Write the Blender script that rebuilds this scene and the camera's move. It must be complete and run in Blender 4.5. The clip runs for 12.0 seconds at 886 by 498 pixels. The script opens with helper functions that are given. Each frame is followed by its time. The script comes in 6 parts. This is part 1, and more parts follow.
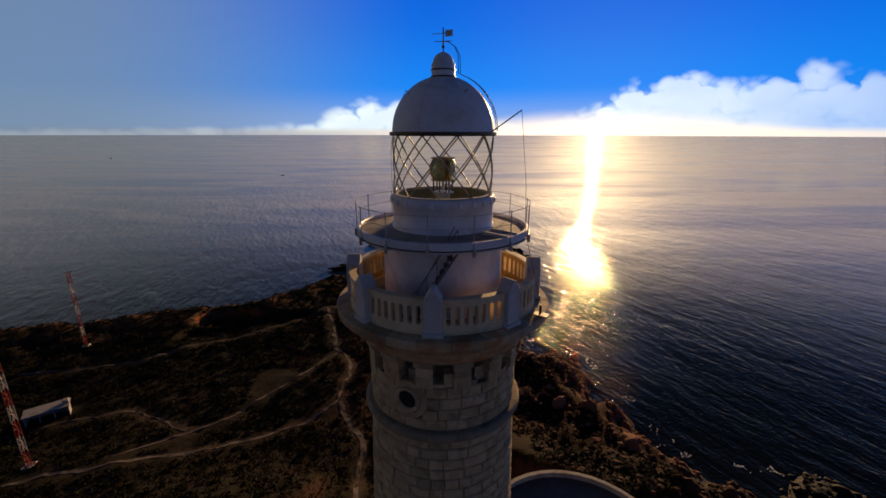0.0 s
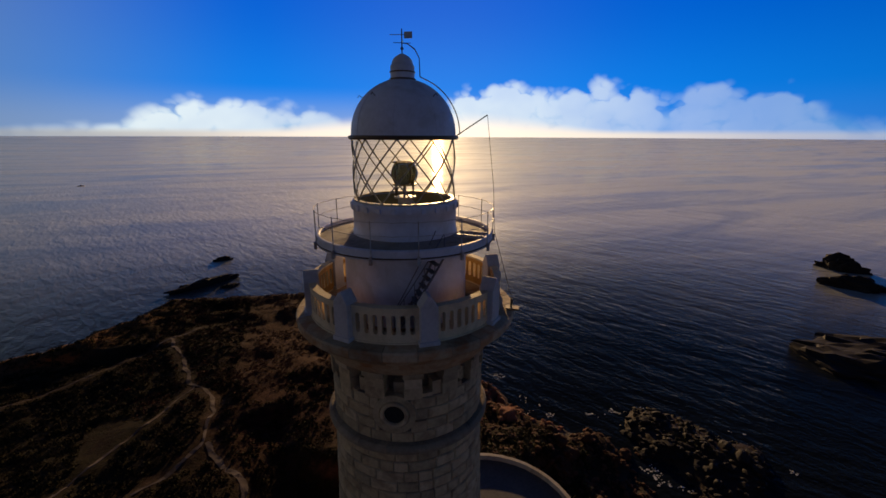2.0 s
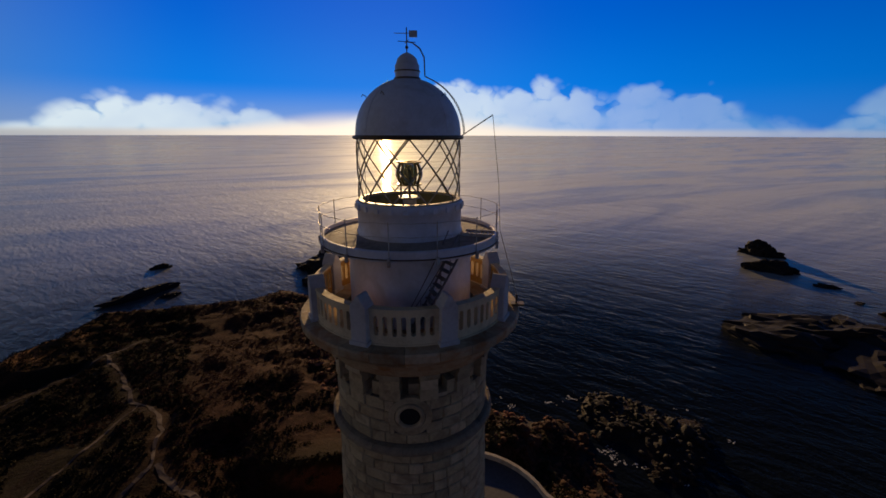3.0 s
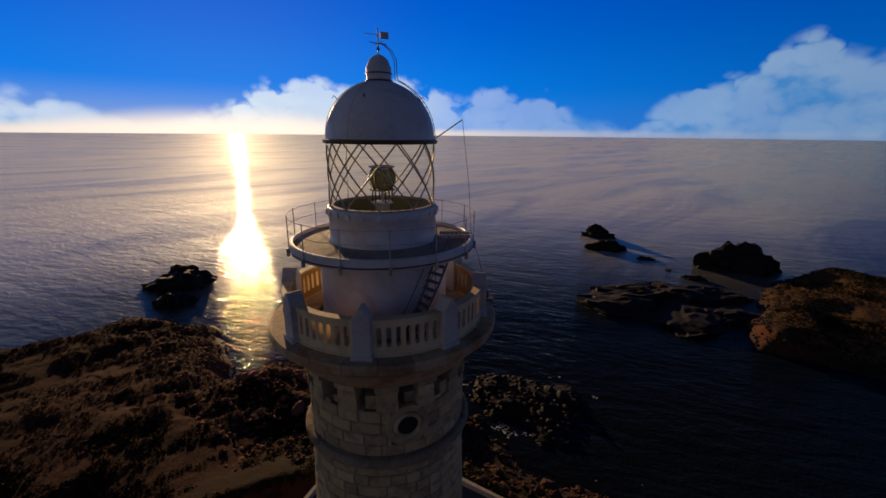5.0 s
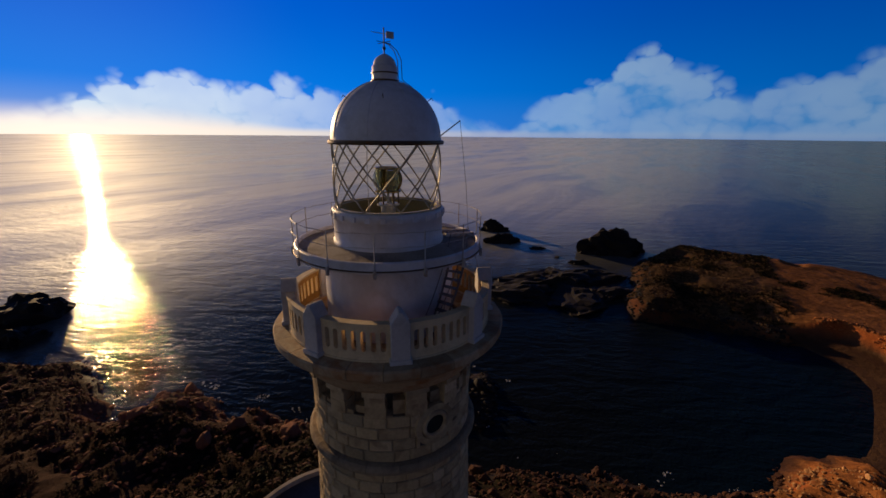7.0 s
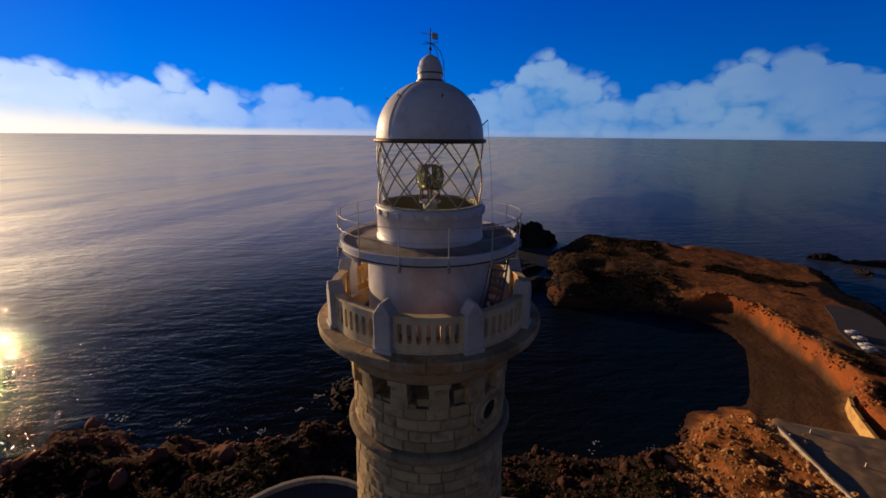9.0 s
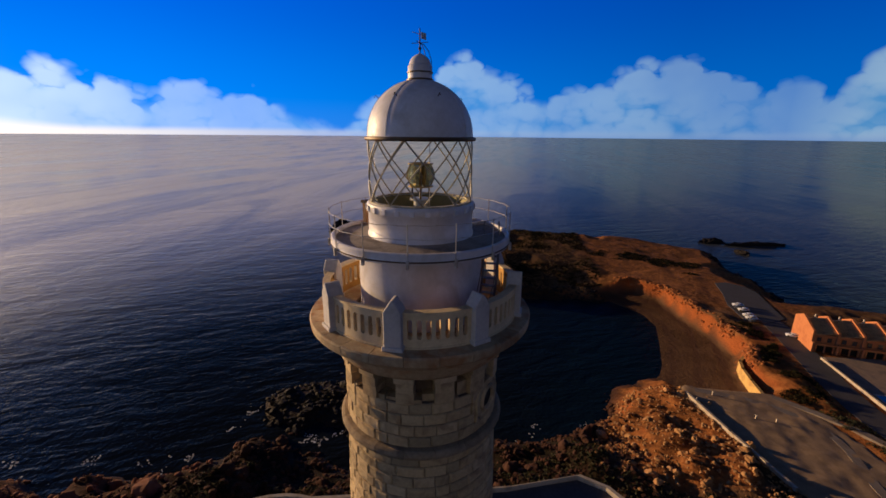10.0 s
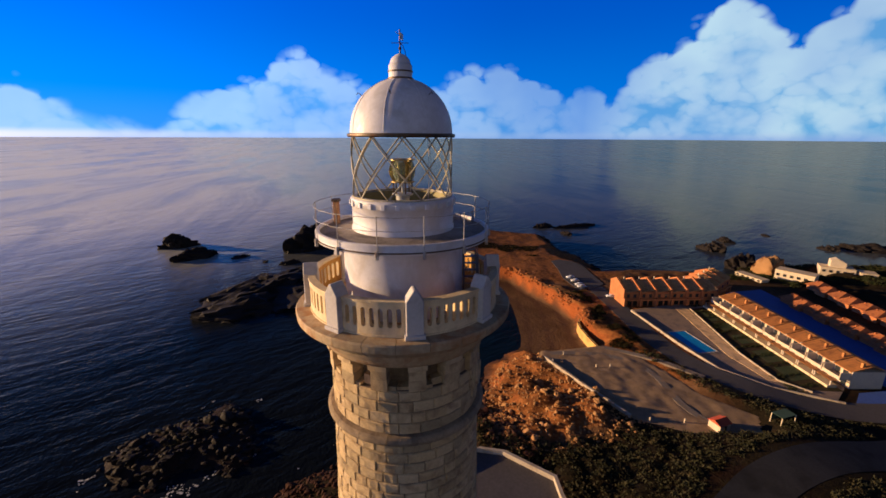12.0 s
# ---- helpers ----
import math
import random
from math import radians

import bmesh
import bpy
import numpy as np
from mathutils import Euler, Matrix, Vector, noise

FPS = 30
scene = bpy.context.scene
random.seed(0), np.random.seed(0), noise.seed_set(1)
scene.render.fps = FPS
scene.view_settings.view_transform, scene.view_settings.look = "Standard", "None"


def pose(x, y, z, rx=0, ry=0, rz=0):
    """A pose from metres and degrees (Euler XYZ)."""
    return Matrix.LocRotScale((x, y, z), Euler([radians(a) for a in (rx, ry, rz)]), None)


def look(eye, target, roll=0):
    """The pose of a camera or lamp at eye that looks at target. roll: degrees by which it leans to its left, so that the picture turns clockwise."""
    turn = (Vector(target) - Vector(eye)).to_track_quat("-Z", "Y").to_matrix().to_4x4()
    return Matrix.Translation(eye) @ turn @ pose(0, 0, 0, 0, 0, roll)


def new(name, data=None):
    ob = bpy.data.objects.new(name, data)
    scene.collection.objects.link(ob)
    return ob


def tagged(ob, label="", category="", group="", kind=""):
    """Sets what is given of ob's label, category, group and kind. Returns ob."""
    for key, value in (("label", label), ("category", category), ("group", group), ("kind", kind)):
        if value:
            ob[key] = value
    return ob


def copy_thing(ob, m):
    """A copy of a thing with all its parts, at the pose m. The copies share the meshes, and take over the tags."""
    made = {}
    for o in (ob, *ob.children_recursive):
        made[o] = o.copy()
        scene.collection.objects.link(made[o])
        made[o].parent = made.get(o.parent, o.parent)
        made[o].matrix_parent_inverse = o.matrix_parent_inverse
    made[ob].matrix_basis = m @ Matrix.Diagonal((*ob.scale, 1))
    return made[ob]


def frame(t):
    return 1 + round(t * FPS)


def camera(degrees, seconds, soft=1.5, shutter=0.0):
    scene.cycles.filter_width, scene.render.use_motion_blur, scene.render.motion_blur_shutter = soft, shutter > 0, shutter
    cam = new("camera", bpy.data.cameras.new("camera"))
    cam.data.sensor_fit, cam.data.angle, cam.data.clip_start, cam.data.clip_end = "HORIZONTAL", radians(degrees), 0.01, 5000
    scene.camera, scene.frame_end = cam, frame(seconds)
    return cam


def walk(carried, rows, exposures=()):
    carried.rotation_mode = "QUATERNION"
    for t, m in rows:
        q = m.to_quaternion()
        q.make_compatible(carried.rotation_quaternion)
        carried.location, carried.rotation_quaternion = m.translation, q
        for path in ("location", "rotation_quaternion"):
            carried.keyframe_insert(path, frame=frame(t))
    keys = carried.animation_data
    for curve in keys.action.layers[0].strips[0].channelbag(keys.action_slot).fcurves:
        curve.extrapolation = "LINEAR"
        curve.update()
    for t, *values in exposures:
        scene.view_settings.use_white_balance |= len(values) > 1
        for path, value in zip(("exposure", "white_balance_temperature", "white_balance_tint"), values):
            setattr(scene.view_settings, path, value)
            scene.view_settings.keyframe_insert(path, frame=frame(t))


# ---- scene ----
cam = camera(93.74, 12.0, soft=1.6)
# seconds, eye x y z, yaw to the left, pitch up, roll
PATH = [
    (0, 0.000, -16.001, 81.878, -0.023, -15.615, 0.120),
    (0.5, -1.043, -15.881, 81.938, -4.059, -15.625, 0.135),
    (1, -2.131, -15.694, 81.945, -9.564, -15.560, 0.181),
    (1.5, -3.150, -15.431, 81.962, -15.807, -15.549, 0.115),
    (2, -4.066, -15.119, 81.945, -20.332, -15.376, 0.241),
    (2.5, -5.033, -14.746, 81.950, -23.822, -15.452, 0.172),
    (4.5, -8.395, -12.754, 82.128, -39.981, -15.622, 0.536),
    (5, -9.124, -12.129, 82.128, -45.338, -15.560, 0.548),
    (5.5, -9.873, -11.449, 82.116, -49.734, -15.506, 0.439),
    (6, -10.601, -10.676, 82.117, -53.448, -15.499, 0.458),
    (6.5, -11.233, -9.902, 82.114, -56.859, -15.449, 0.432),
    (7, -11.780, -9.146, 82.113, -59.786, -15.428, 0.485),
    (9, -14.198, -5.296, 82.069, -71.412, -15.473, 0.561),
    (9.5, -14.726, -4.176, 82.025, -76.288, -15.363, 0.401),
    (10, -15.075, -3.062, 82.001, -81.668, -15.427, 0.529),
    (10.5, -15.444, -1.854, 81.942, -87.542, -15.301, 0.426),
    (11, -15.677, -0.681, 81.911, -93.162, -15.320, 0.339),
    (11.5, -15.848, 0.610, 81.878, -98.476, -15.269, 0.309),
    (12, -15.911, 1.837, 81.831, -102.153, -15.207, 0.315),
]


def heading(yaw, pitch):
    a, b = radians(yaw), radians(pitch)
    return Vector((-math.sin(a) * math.cos(b), math.cos(a) * math.cos(b), math.sin(b)))


walk(cam, [(t, look((x, y, z), Vector((x, y, z)) + heading(yaw, pitch), roll)) for t, x, y, z, yaw, pitch, roll in PATH],
     exposures=[(0.0, 0.1, 6600, 3), (1.5, 0.05, 6600, 3), (2.5, -0.22, 6400, 2), (4.5, -0.2, 6350, 5), (7.0, -0.25, 6200, 5),
                (9.0, -0.12, 5900, 4), (9.5, -0.02, 5900, 4), (10.5, 0.32, 6000, 5), (12.0, 0.62, 6050, 7)])

# ---- light: a low evening sun over the sea, blue sky with a cloud bank ----
SUN_AZIMUTH, SUN_HEIGHT = 19.5, 8.0      # degrees clockwise from +y, degrees up
sun = new("sun", bpy.data.lights.new("sun", "SUN"))
sun.data.energy, sun.data.angle, sun.data.color = 5.0, radians(0.6), (1.0, 0.615, 0.29)
sun_way = -heading(-SUN_AZIMUTH, SUN_HEIGHT)
sun.matrix_world = look((60, 170, 120), Vector((60, 170, 120)) + sun_way)


class Nodes:
    """A short hand for node trees."""

    def __init__(self, tree):
        self.tree = tree
        tree.nodes.clear()

    def add(self, kind, inputs=None, **props):
        node = self.tree.nodes.new(kind)
        for key, value in props.items():
            setattr(node, key, value)
        for key, value in (inputs or {}).items():
            if isinstance(value, bpy.types.NodeSocket):
                self.tree.links.new(value, node.inputs[key])
            else:
                node.inputs[key].default_value = value
        return node

    def math(self, op, a, b=0.0, c=0.0, clamp=False):
        return self.add("ShaderNodeMath", {0: a, 1: b, 2: c}, operation=op, use_clamp=clamp).outputs[0]

    def mix(self, fac, a, b, blend="MIX"):
        return self.add("ShaderNodeMix", {0: fac, 6: a, 7: b}, data_type="RGBA", blend_type=blend).outputs[2]

    def step(self, x, lo, hi, a=0.0, b=1.0):
        return self.add("ShaderNodeMapRange", {0: x, 1: lo, 2: hi, 3: a, 4: b}, interpolation_type="SMOOTHSTEP").outputs[0]

    def noise(self, vec, scale, detail=4.0, rough=0.55, lac=2.0, distort=0.0):
        return self.add("ShaderNodeTexNoise", {"Vector": vec, "Scale": scale, "Detail": detail, "Roughness": rough,
                                               "Lacunarity": lac, "Distortion": distort}).outputs["Fac"]

    def ramp(self, x, stops):
        node = self.add("ShaderNodeValToRGB", {0: x})
        els = node.color_ramp.elements
        els[0].position, els[0].color = stops[0][0], (*stops[0][1], 1)
        els[1].position, els[1].color = stops[-1][0], (*stops[-1][1], 1)
        for p, c in stops[1:-1]:
            els.new(p).color = (*c, 1)
        return node.outputs[0]


def build_world():
    world = bpy.data.worlds.new("evening_sky")
    scene.world = world
    world.use_nodes = True
    n = Nodes(world.node_tree)
    way = n.add("ShaderNodeTexCoord").outputs["Generated"]
    sky = n.add("ShaderNodeTexSky", sky_type="NISHITA", sun_disc=False, sun_elevation=radians(SUN_HEIGHT),
                sun_rotation=radians(SUN_AZIMUTH), dust_density=1.0, ozone_density=2.0, air_density=1.0).outputs[0]
    xyz = n.add("ShaderNodeSeparateXYZ", {0: way})
    az = n.math("MULTIPLY", n.math("ARCTAN2", xyz.outputs[0], xyz.outputs[1]), 57.29578)
    el = n.math("MULTIPLY", n.math("ARCSINE", xyz.outputs[2]), 57.29578)
    # deep blue above the haze, natural blue overhead
    blue = n.mix(n.step(el, 1.0, 17.0), (0.010, 0.25, 0.95, 1), (0.002, 0.12, 0.72, 1))
    blue = n.mix(n.math("MULTIPLY", n.step(el, 0.3, 6.0, 0.7, 0.0), n.step(az, 24.0, 50.0, 1.0, 0.12)), blue, (0.36, 0.46, 0.74, 1))
    glow = n.math("POWER", n.math("MAXIMUM", n.add("ShaderNodeVectorMath", {0: way, 1: -sun_way}, operation="DOT_PRODUCT").outputs["Value"], 0.0), 26.0)
    left = n.step(az, 0.0, -44.0, 0.0, 0.85)
    blue = n.mix(left, blue, (0.19, 0.26, 0.37, 1))
    # unseen west warmed and south dimmed to set the tower's fill
    blue = n.mix(n.step(az, -50.0, -80.0), blue, (0.44, 0.36, 0.28, 1))
    blue = n.mix(n.step(az, -116.0, -84.0, 1.0, 0.0), blue, (0.07, 0.09, 0.18, 1))
    west = n.math("MULTIPLY", n.step(az, -18.0, -65.0), n.step(az, -112.0, -76.0))      # warm glow added to the unseen western sky, to fill the tower's side
    natural = n.mix(1.0, sky, n.mix(west, (0.012, 0.018, 0.043, 1), (0.09, 0.062, 0.040, 1)), "MULTIPLY")
    base = n.mix(n.step(el, 15.5, 21.0), blue, natural)
    # clouds: a bank whose top goes up and down with the azimuth
    u = n.add("ShaderNodeCombineXYZ", {0: n.math("MULTIPLY", az, 0.1), 1: n.math("MULTIPLY", el, 0.13), 2: 0.0}).outputs[0]
    big = n.noise(u, 1.0, 3.0, 0.42, 2.1, 0.0)

    def billow(size):
        """Round heads: 1 in the middle of each, 0 at the creases."""
        d = n.add("ShaderNodeTexVoronoi", {"Vector": wavy, "Scale": size, "Smoothness": 0.25}, feature="SMOOTH_F1", voronoi_dimensions="2D").outputs["Distance"]
        return n.math("SQRT", n.math("MAXIMUM", n.math("SUBTRACT", 1.0, n.math("POWER", n.math("DIVIDE", d, 0.74), 2.0)), 0.0))
    jitter = n.add("ShaderNodeTexNoise", {"Vector": u, "Scale": 5.0, "Detail": 3.0}).outputs["Color"]
    wavy = n.add("ShaderNodeVectorMath", {0: u, 1: n.add("ShaderNodeVectorMath", {0: jitter, 1: (0.12, 0.12, 0.0)}, operation="MULTIPLY").outputs[0]}).outputs[0]
    large, small, tiny = billow(1.6), billow(3.9), billow(8.5)
    top = n.ramp(n.math("DIVIDE", n.math("ADD", az, 60.0), 240.0), [(p, (h, h, h)) for p, h in CLOUD_TOPS])
    top = n.math("MULTIPLY", top, 20.0)
    heads = n.math("ADD", n.math("MULTIPLY", n.math("SUBTRACT", large, 0.8), 3.4), n.math("ADD", n.math("MULTIPLY", n.math("SUBTRACT", small, 0.6), 1.5), n.math("MULTIPLY", n.math("SUBTRACT", tiny, 0.6), 0.6)))
    lump = n.math("ADD", n.math("MULTIPLY", n.math("SUBTRACT", big, 0.5), 4.5), heads)
    lump = n.math("MAXIMUM", lump, -1.3)
    depth = n.math("SUBTRACT", n.math("ADD", top, n.math("MULTIPLY", lump, n.step(top, 0.0, 6.0, 0.25, 1.0))), el)
    cover = n.math("MULTIPLY", n.math("MULTIPLY", n.step(depth, -0.25, 1.3), n.step(el, -1.0, 0.4)), n.step(n.math("SUBTRACT", el, top), 1.2, 2.4, 1.0, 0.0))
    dense = n.ramp(n.math("DIVIDE", n.math("ADD", az, 60.0), 240.0), [((a + 60) / 240, (g,) * 3) for a, g in CLOUD_VEIL])
    veil = n.math("MULTIPLY", n.step(n.noise(u, 0.8, 3.0), 0.3, 0.7, 0.7, 1.0), dense)
    # bright heads, blue creases and undersides
    shade = n.math("ADD", n.math("MULTIPLY", n.noise(u, 2.2, 4.0, 0.5, 2.0, 0.2), 0.5), n.math("ADD", n.math("MULTIPLY", large, 0.22), n.math("ADD", n.math("MULTIPLY", small, 0.16), n.math("MULTIPLY", tiny, 0.08))))
    shade = n.math("ADD", shade, n.math("MULTIPLY", depth, -0.012))
    east = n.step(az, 48.0, 80.0)
    white = n.mix(n.step(shade, 0.30, 0.60), n.mix(east, (0.44, 0.67, 0.93, 1), (0.22, 0.58, 0.98, 1)), n.mix(east, (0.98, 1.04, 1.08, 1), (0.74, 0.98, 1.12, 1)))
    base = n.mix(n.math("MULTIPLY", cover, veil), base, white)
    far = n.math("ABSOLUTE", n.math("SUBTRACT", az, SUN_AZIMUTH))
    gain = n.ramp(n.math("DIVIDE", n.math("ADD", az, 60.0), 240.0), [((a + 60) / 240, (g,) * 3) for a, g in SKY_GAIN])
    base = n.mix(1.0, base, gain, "MULTIPLY")
    # haze over the horizon, warm towards the sun
    haze = n.ramp(n.math("DIVIDE", far, 180.0), [(0.0, (1.5, 1.2, 0.98)), (0.10, (1.15, 0.96, 0.84)), (0.22, (0.76, 0.66, 0.62)), (0.36, (0.42, 0.46, 0.56)), (0.5, (0.27, 0.34, 0.48)),
                                                 (0.76, (0.26, 0.30, 0.45)), (1.0, (0.36, 0.33, 0.50))])
    dim = n.step(az, 4.0, -34.0, 1.0, 0.45)
    haze = n.mix(1.0, haze, n.add("ShaderNodeCombineXYZ", {0: dim, 1: dim, 2: dim}).outputs[0], "MULTIPLY")
    tall = n.step(far, 4.0, 24.0, 3.2, 0.8)
    thick = n.math("MULTIPLY", n.add("ShaderNodeMapRange", {0: el, 1: 0.0, 2: tall, 3: 1.0, 4: 0.0}, interpolation_type="SMOOTHSTEP").outputs[0], n.step(far, 12.0, 60.0, 1.0, 0.4))
    base = n.mix(thick, base, haze)
    base = n.mix(n.math("MULTIPLY", glow, 0.02), base, (1.3, 0.95, 0.6, 1), "ADD")
    back = n.add("ShaderNodeBackground", {0: base, 1: 1.0})
    n.add("ShaderNodeOutputWorld", {0: back.outputs[0]})


# azimuth and height of the cloud tops, in degrees
CLOUD_BANK = [(-60, 0.0), (-22, 0.4), (-12, 3.0), (-4, 4.0), (4, 3.0), (11, 0.6), (15, 1.4), (19, 3.6), (25, 5.8), (29, 6.0), (33, 4.4), (40, 5.8), (47, 4.0), (53, 4.8), (58, 5.2), (63, 3.0), (68, 0.8),
              (75, 5.6), (80, 8.0), (85, 9.2), (90, 6.4), (96, 5.2), (104, 6.8), (112, 8.4), (119, 5.4), (123, 4.0), (129, 9.6), (134, 14.0), (140, 8.6), (145, 13.6), (150, 14.6), (162, 0.0)]
# azimuth and density of the clouds
CLOUD_VEIL = [(-60, 0.9), (-10, 0.85), (10, 0.7), (16, 0.85), (30, 0.85), (40, 0.6), (48, 0.4), (60, 0.36), (70, 0.4), (78, 0.55), (92, 0.5), (106, 0.5), (114, 0.45), (120, 0.35), (125, 0.8), (132, 1.0), (150, 1.0)]
# the sky dims away from the sun: azimuth, factor
SKY_GAIN = [(-60, 0.9), (-20, 1.0), (20, 1.0), (34, 1.0), (47, 0.95), (60, 0.84), (84, 0.64), (110, 0.5), (148, 0.46), (164, 0.16), (180, 0.12)]
CLOUD_TOPS = [((a + 60) / 240, h / 20) for a, h in CLOUD_BANK]
build_world()

# ---- materials ----


def material(name, colour, rough=0.7, metal=0.0, spec=0.5, grain=8.0, amount=0.25, stain=0.6, stain_colour=None, bump=0.15, fine=60.0, piece=0.0):
    """A surface with grain and stains at two scales, in metres. piece: how far colours differ from object to object."""
    mat = bpy.data.materials.new(name)
    mat.use_nodes = True
    n = Nodes(mat.node_tree)
    pos = n.add("ShaderNodeTexCoord").outputs["Object"]
    if piece:
        chance = n.add("ShaderNodeObjectInfo").outputs["Random"]
        pos = n.add("ShaderNodeVectorMath", {0: pos, 1: n.add("ShaderNodeCombineXYZ", {0: n.math("MULTIPLY", chance, 37.0), 1: n.math("MULTIPLY", chance, 11.0)}).outputs[0]}).outputs[0]
    coarse = n.noise(pos, stain, 5.0, 0.6, 2.0, 0.6)
    tiny = n.noise(pos, grain, 6.0, 0.65)
    dark = tuple(c * 0.55 for c in colour) if stain_colour is None else stain_colour
    c = n.mix(n.step(coarse, 0.42, 0.72, 0.0, min(1.0, amount * 2.2)), (*colour, 1), (*dark, 1))
    c = n.mix(n.step(tiny, 0.3, 0.75, 0.0, amount), c, (*[v * 0.6 for v in colour], 1))
    if piece:
        c = n.mix(1.0, c, n.ramp(chance, [(0.0, (1 - piece,) * 3), (0.35, (1.0, 0.97, 0.92)), (0.7, (1 - piece * 0.4, 1 - piece * 0.5, 1 - piece * 0.62)), (1.0, (1 + piece * 0.2, 1 + piece * 0.18, 1 + piece * 0.2))]), "MULTIPLY")
    r = n.step(tiny, 0.2, 0.8, max(0.03, rough - 0.1), min(1.0, rough + 0.1))
    height = n.math("ADD", n.math("MULTIPLY", n.noise(pos, fine, 4.0), 0.4), tiny)
    normal = n.add("ShaderNodeBump", {"Height": height, "Strength": bump, "Distance": 0.05}).outputs[0]
    shader = n.add("ShaderNodeBsdfPrincipled", {"Base Color": c, "Roughness": r, "Metallic": metal, "Specular IOR Level": spec, "Normal": normal})
    n.add("ShaderNodeOutputMaterial", {0: shader.outputs[0]})
    return mat


M_WHITE = material("white_paint", (0.74, 0.73, 0.80), 0.5, stain=0.9, stain_colour=(0.50, 0.46, 0.44), amount=0.3, grain=5, bump=0.06)
M_DOME = material("dome_paint", (0.76, 0.76, 0.84), 0.5, stain=1.2, stain_colour=(0.5, 0.48, 0.48), amount=0.28, grain=6, bump=0.04)
M_CREAM = material("cream_plaster", (0.78, 0.63, 0.40), 0.75, stain=1.3, stain_colour=(0.42, 0.3, 0.17), amount=0.3, grain=9, bump=0.25)
M_PIER = material("pale_pier_stone", (0.60, 0.57, 0.57), 0.75, stain=1.1, stain_colour=(0.4, 0.36, 0.36), amount=0.35, grain=8, bump=0.25)
M_LEDGE = material("ledge_stone", (0.58, 0.45, 0.29), 0.82, stain=1.4, stain_colour=(0.40, 0.17, 0.05), amount=0.6, grain=7, bump=0.4, piece=0.4)
M_OCHRE = material("ochre_limewash", (0.58, 0.31, 0.07), 0.8, stain=1.3, stain_colour=(0.42, 0.2, 0.05), amount=0.4, grain=9, bump=0.25)
M_STAIR = material("grey_stair_paint", (0.17, 0.17, 0.20), 0.5, 0.3, stain=3, stain_colour=(0.16, 0.08, 0.05), amount=0.5, grain=20, bump=0.1)
M_RUSTBOX = material("rusty_casing", (0.36, 0.19, 0.09), 0.7, stain=3, stain_colour=(0.2, 0.09, 0.04), amount=0.5, grain=12, bump=0.2)
# darker stone with the shade of the recesses put into its colour
M_RECESS = material("recess_shade_stone", (0.24, 0.18, 0.12), 0.9, spec=0.2, stain=1.5, stain_colour=(0.13, 0.1, 0.08), amount=0.6, grain=9, bump=0.5, piece=0.4)
M_STONE = material("ashlar_stone", (0.66, 0.515, 0.31), 0.85, spec=0.3, stain=1.5, stain_colour=(0.32, 0.22, 0.13), amount=0.5, grain=9, bump=0.5, piece=0.42)
M_MORTAR = material("mortar", (0.16, 0.13, 0.11), 0.95, stain=1.0, amount=0.4, grain=12, bump=0.4)
M_IRON = material("dark_iron", (0.11, 0.085, 0.06), 0.5, 0.7, stain=3, stain_colour=(0.16, 0.07, 0.03), amount=0.5, grain=20, bump=0.1)
M_BAR = material("glazing_bar", (0.54, 0.49, 0.37), 0.5, 0.0, stain=3, stain_colour=(0.16, 0.12, 0.06), amount=0.4, grain=20, bump=0.1)
M_RAIL = material("pale_rail_paint", (0.55, 0.54, 0.54), 0.5, 0.0, stain=3, stain_colour=(0.3, 0.18, 0.1), amount=0.4, grain=20, bump=0.1)
M_COURSE = material("weathered_course_stone", (0.40, 0.315, 0.215), 0.9, spec=0.2, stain=1.2, stain_colour=(0.19, 0.145, 0.11), amount=0.6, grain=8, bump=0.5, piece=0.25)
M_DECK = material("deck_floor", (0.36, 0.31, 0.26), 0.8, stain=1.2, stain_colour=(0.13, 0.1, 0.08), amount=0.5, grain=8, bump=0.3)
M_FLOOR = material("balcony_floor", (0.13, 0.09, 0.065), 0.85, stain=1.2, stain_colour=(0.2, 0.1, 0.05), amount=0.5, grain=8, bump=0.3)
M_OLIVE = material("olive_paint", (0.30, 0.27, 0.13), 0.5, stain=1.2, amount=0.3, grain=8, bump=0.1)
M_BRASS = material("old_brass", (0.42, 0.31, 0.13), 0.35, 0.9, stain=4, stain_colour=(0.2, 0.14, 0.06), amount=0.5, grain=25, bump=0.08)
M_GREYBOX = material("grey_enamel", (0.55, 0.56, 0.58), 0.4, stain=3, amount=0.25, grain=18, bump=0.05)
# near-black paints the unlit inside of openings that are not cut through
M_DARK = material("dark_opening", (0.02, 0.018, 0.017), 0.9, stain=2, amount=0.3)
M_ROCK = material("brown_rock", (0.085, 0.042, 0.03), 0.9, spec=0.08, stain=0.25, stain_colour=(0.028, 0.017, 0.013), amount=0.5, grain=1.6, fine=9, bump=0.9, piece=0.35)
M_REDROCK = material("red_brown_rock", (0.25, 0.105, 0.065), 0.9, spec=0.08, stain=0.25, stain_colour=(0.07, 0.032, 0.022), amount=0.5, grain=1.6, fine=9, bump=0.9, piece=0.35)
M_BOULDER = material("ochre_boulder", (0.60, 0.335, 0.145), 0.9, spec=0.15, stain=0.5, stain_colour=(0.26, 0.115, 0.045), amount=0.5, grain=2.5, fine=12, bump=0.8, piece=0.45)
M_SEAROCK = material("wet_dark_rock", (0.02, 0.016, 0.015), 0.8, spec=0.2, stain=0.2, stain_colour=(0.02, 0.016, 0.015), amount=0.5, grain=1.2, fine=8, bump=0.9, piece=0.2)
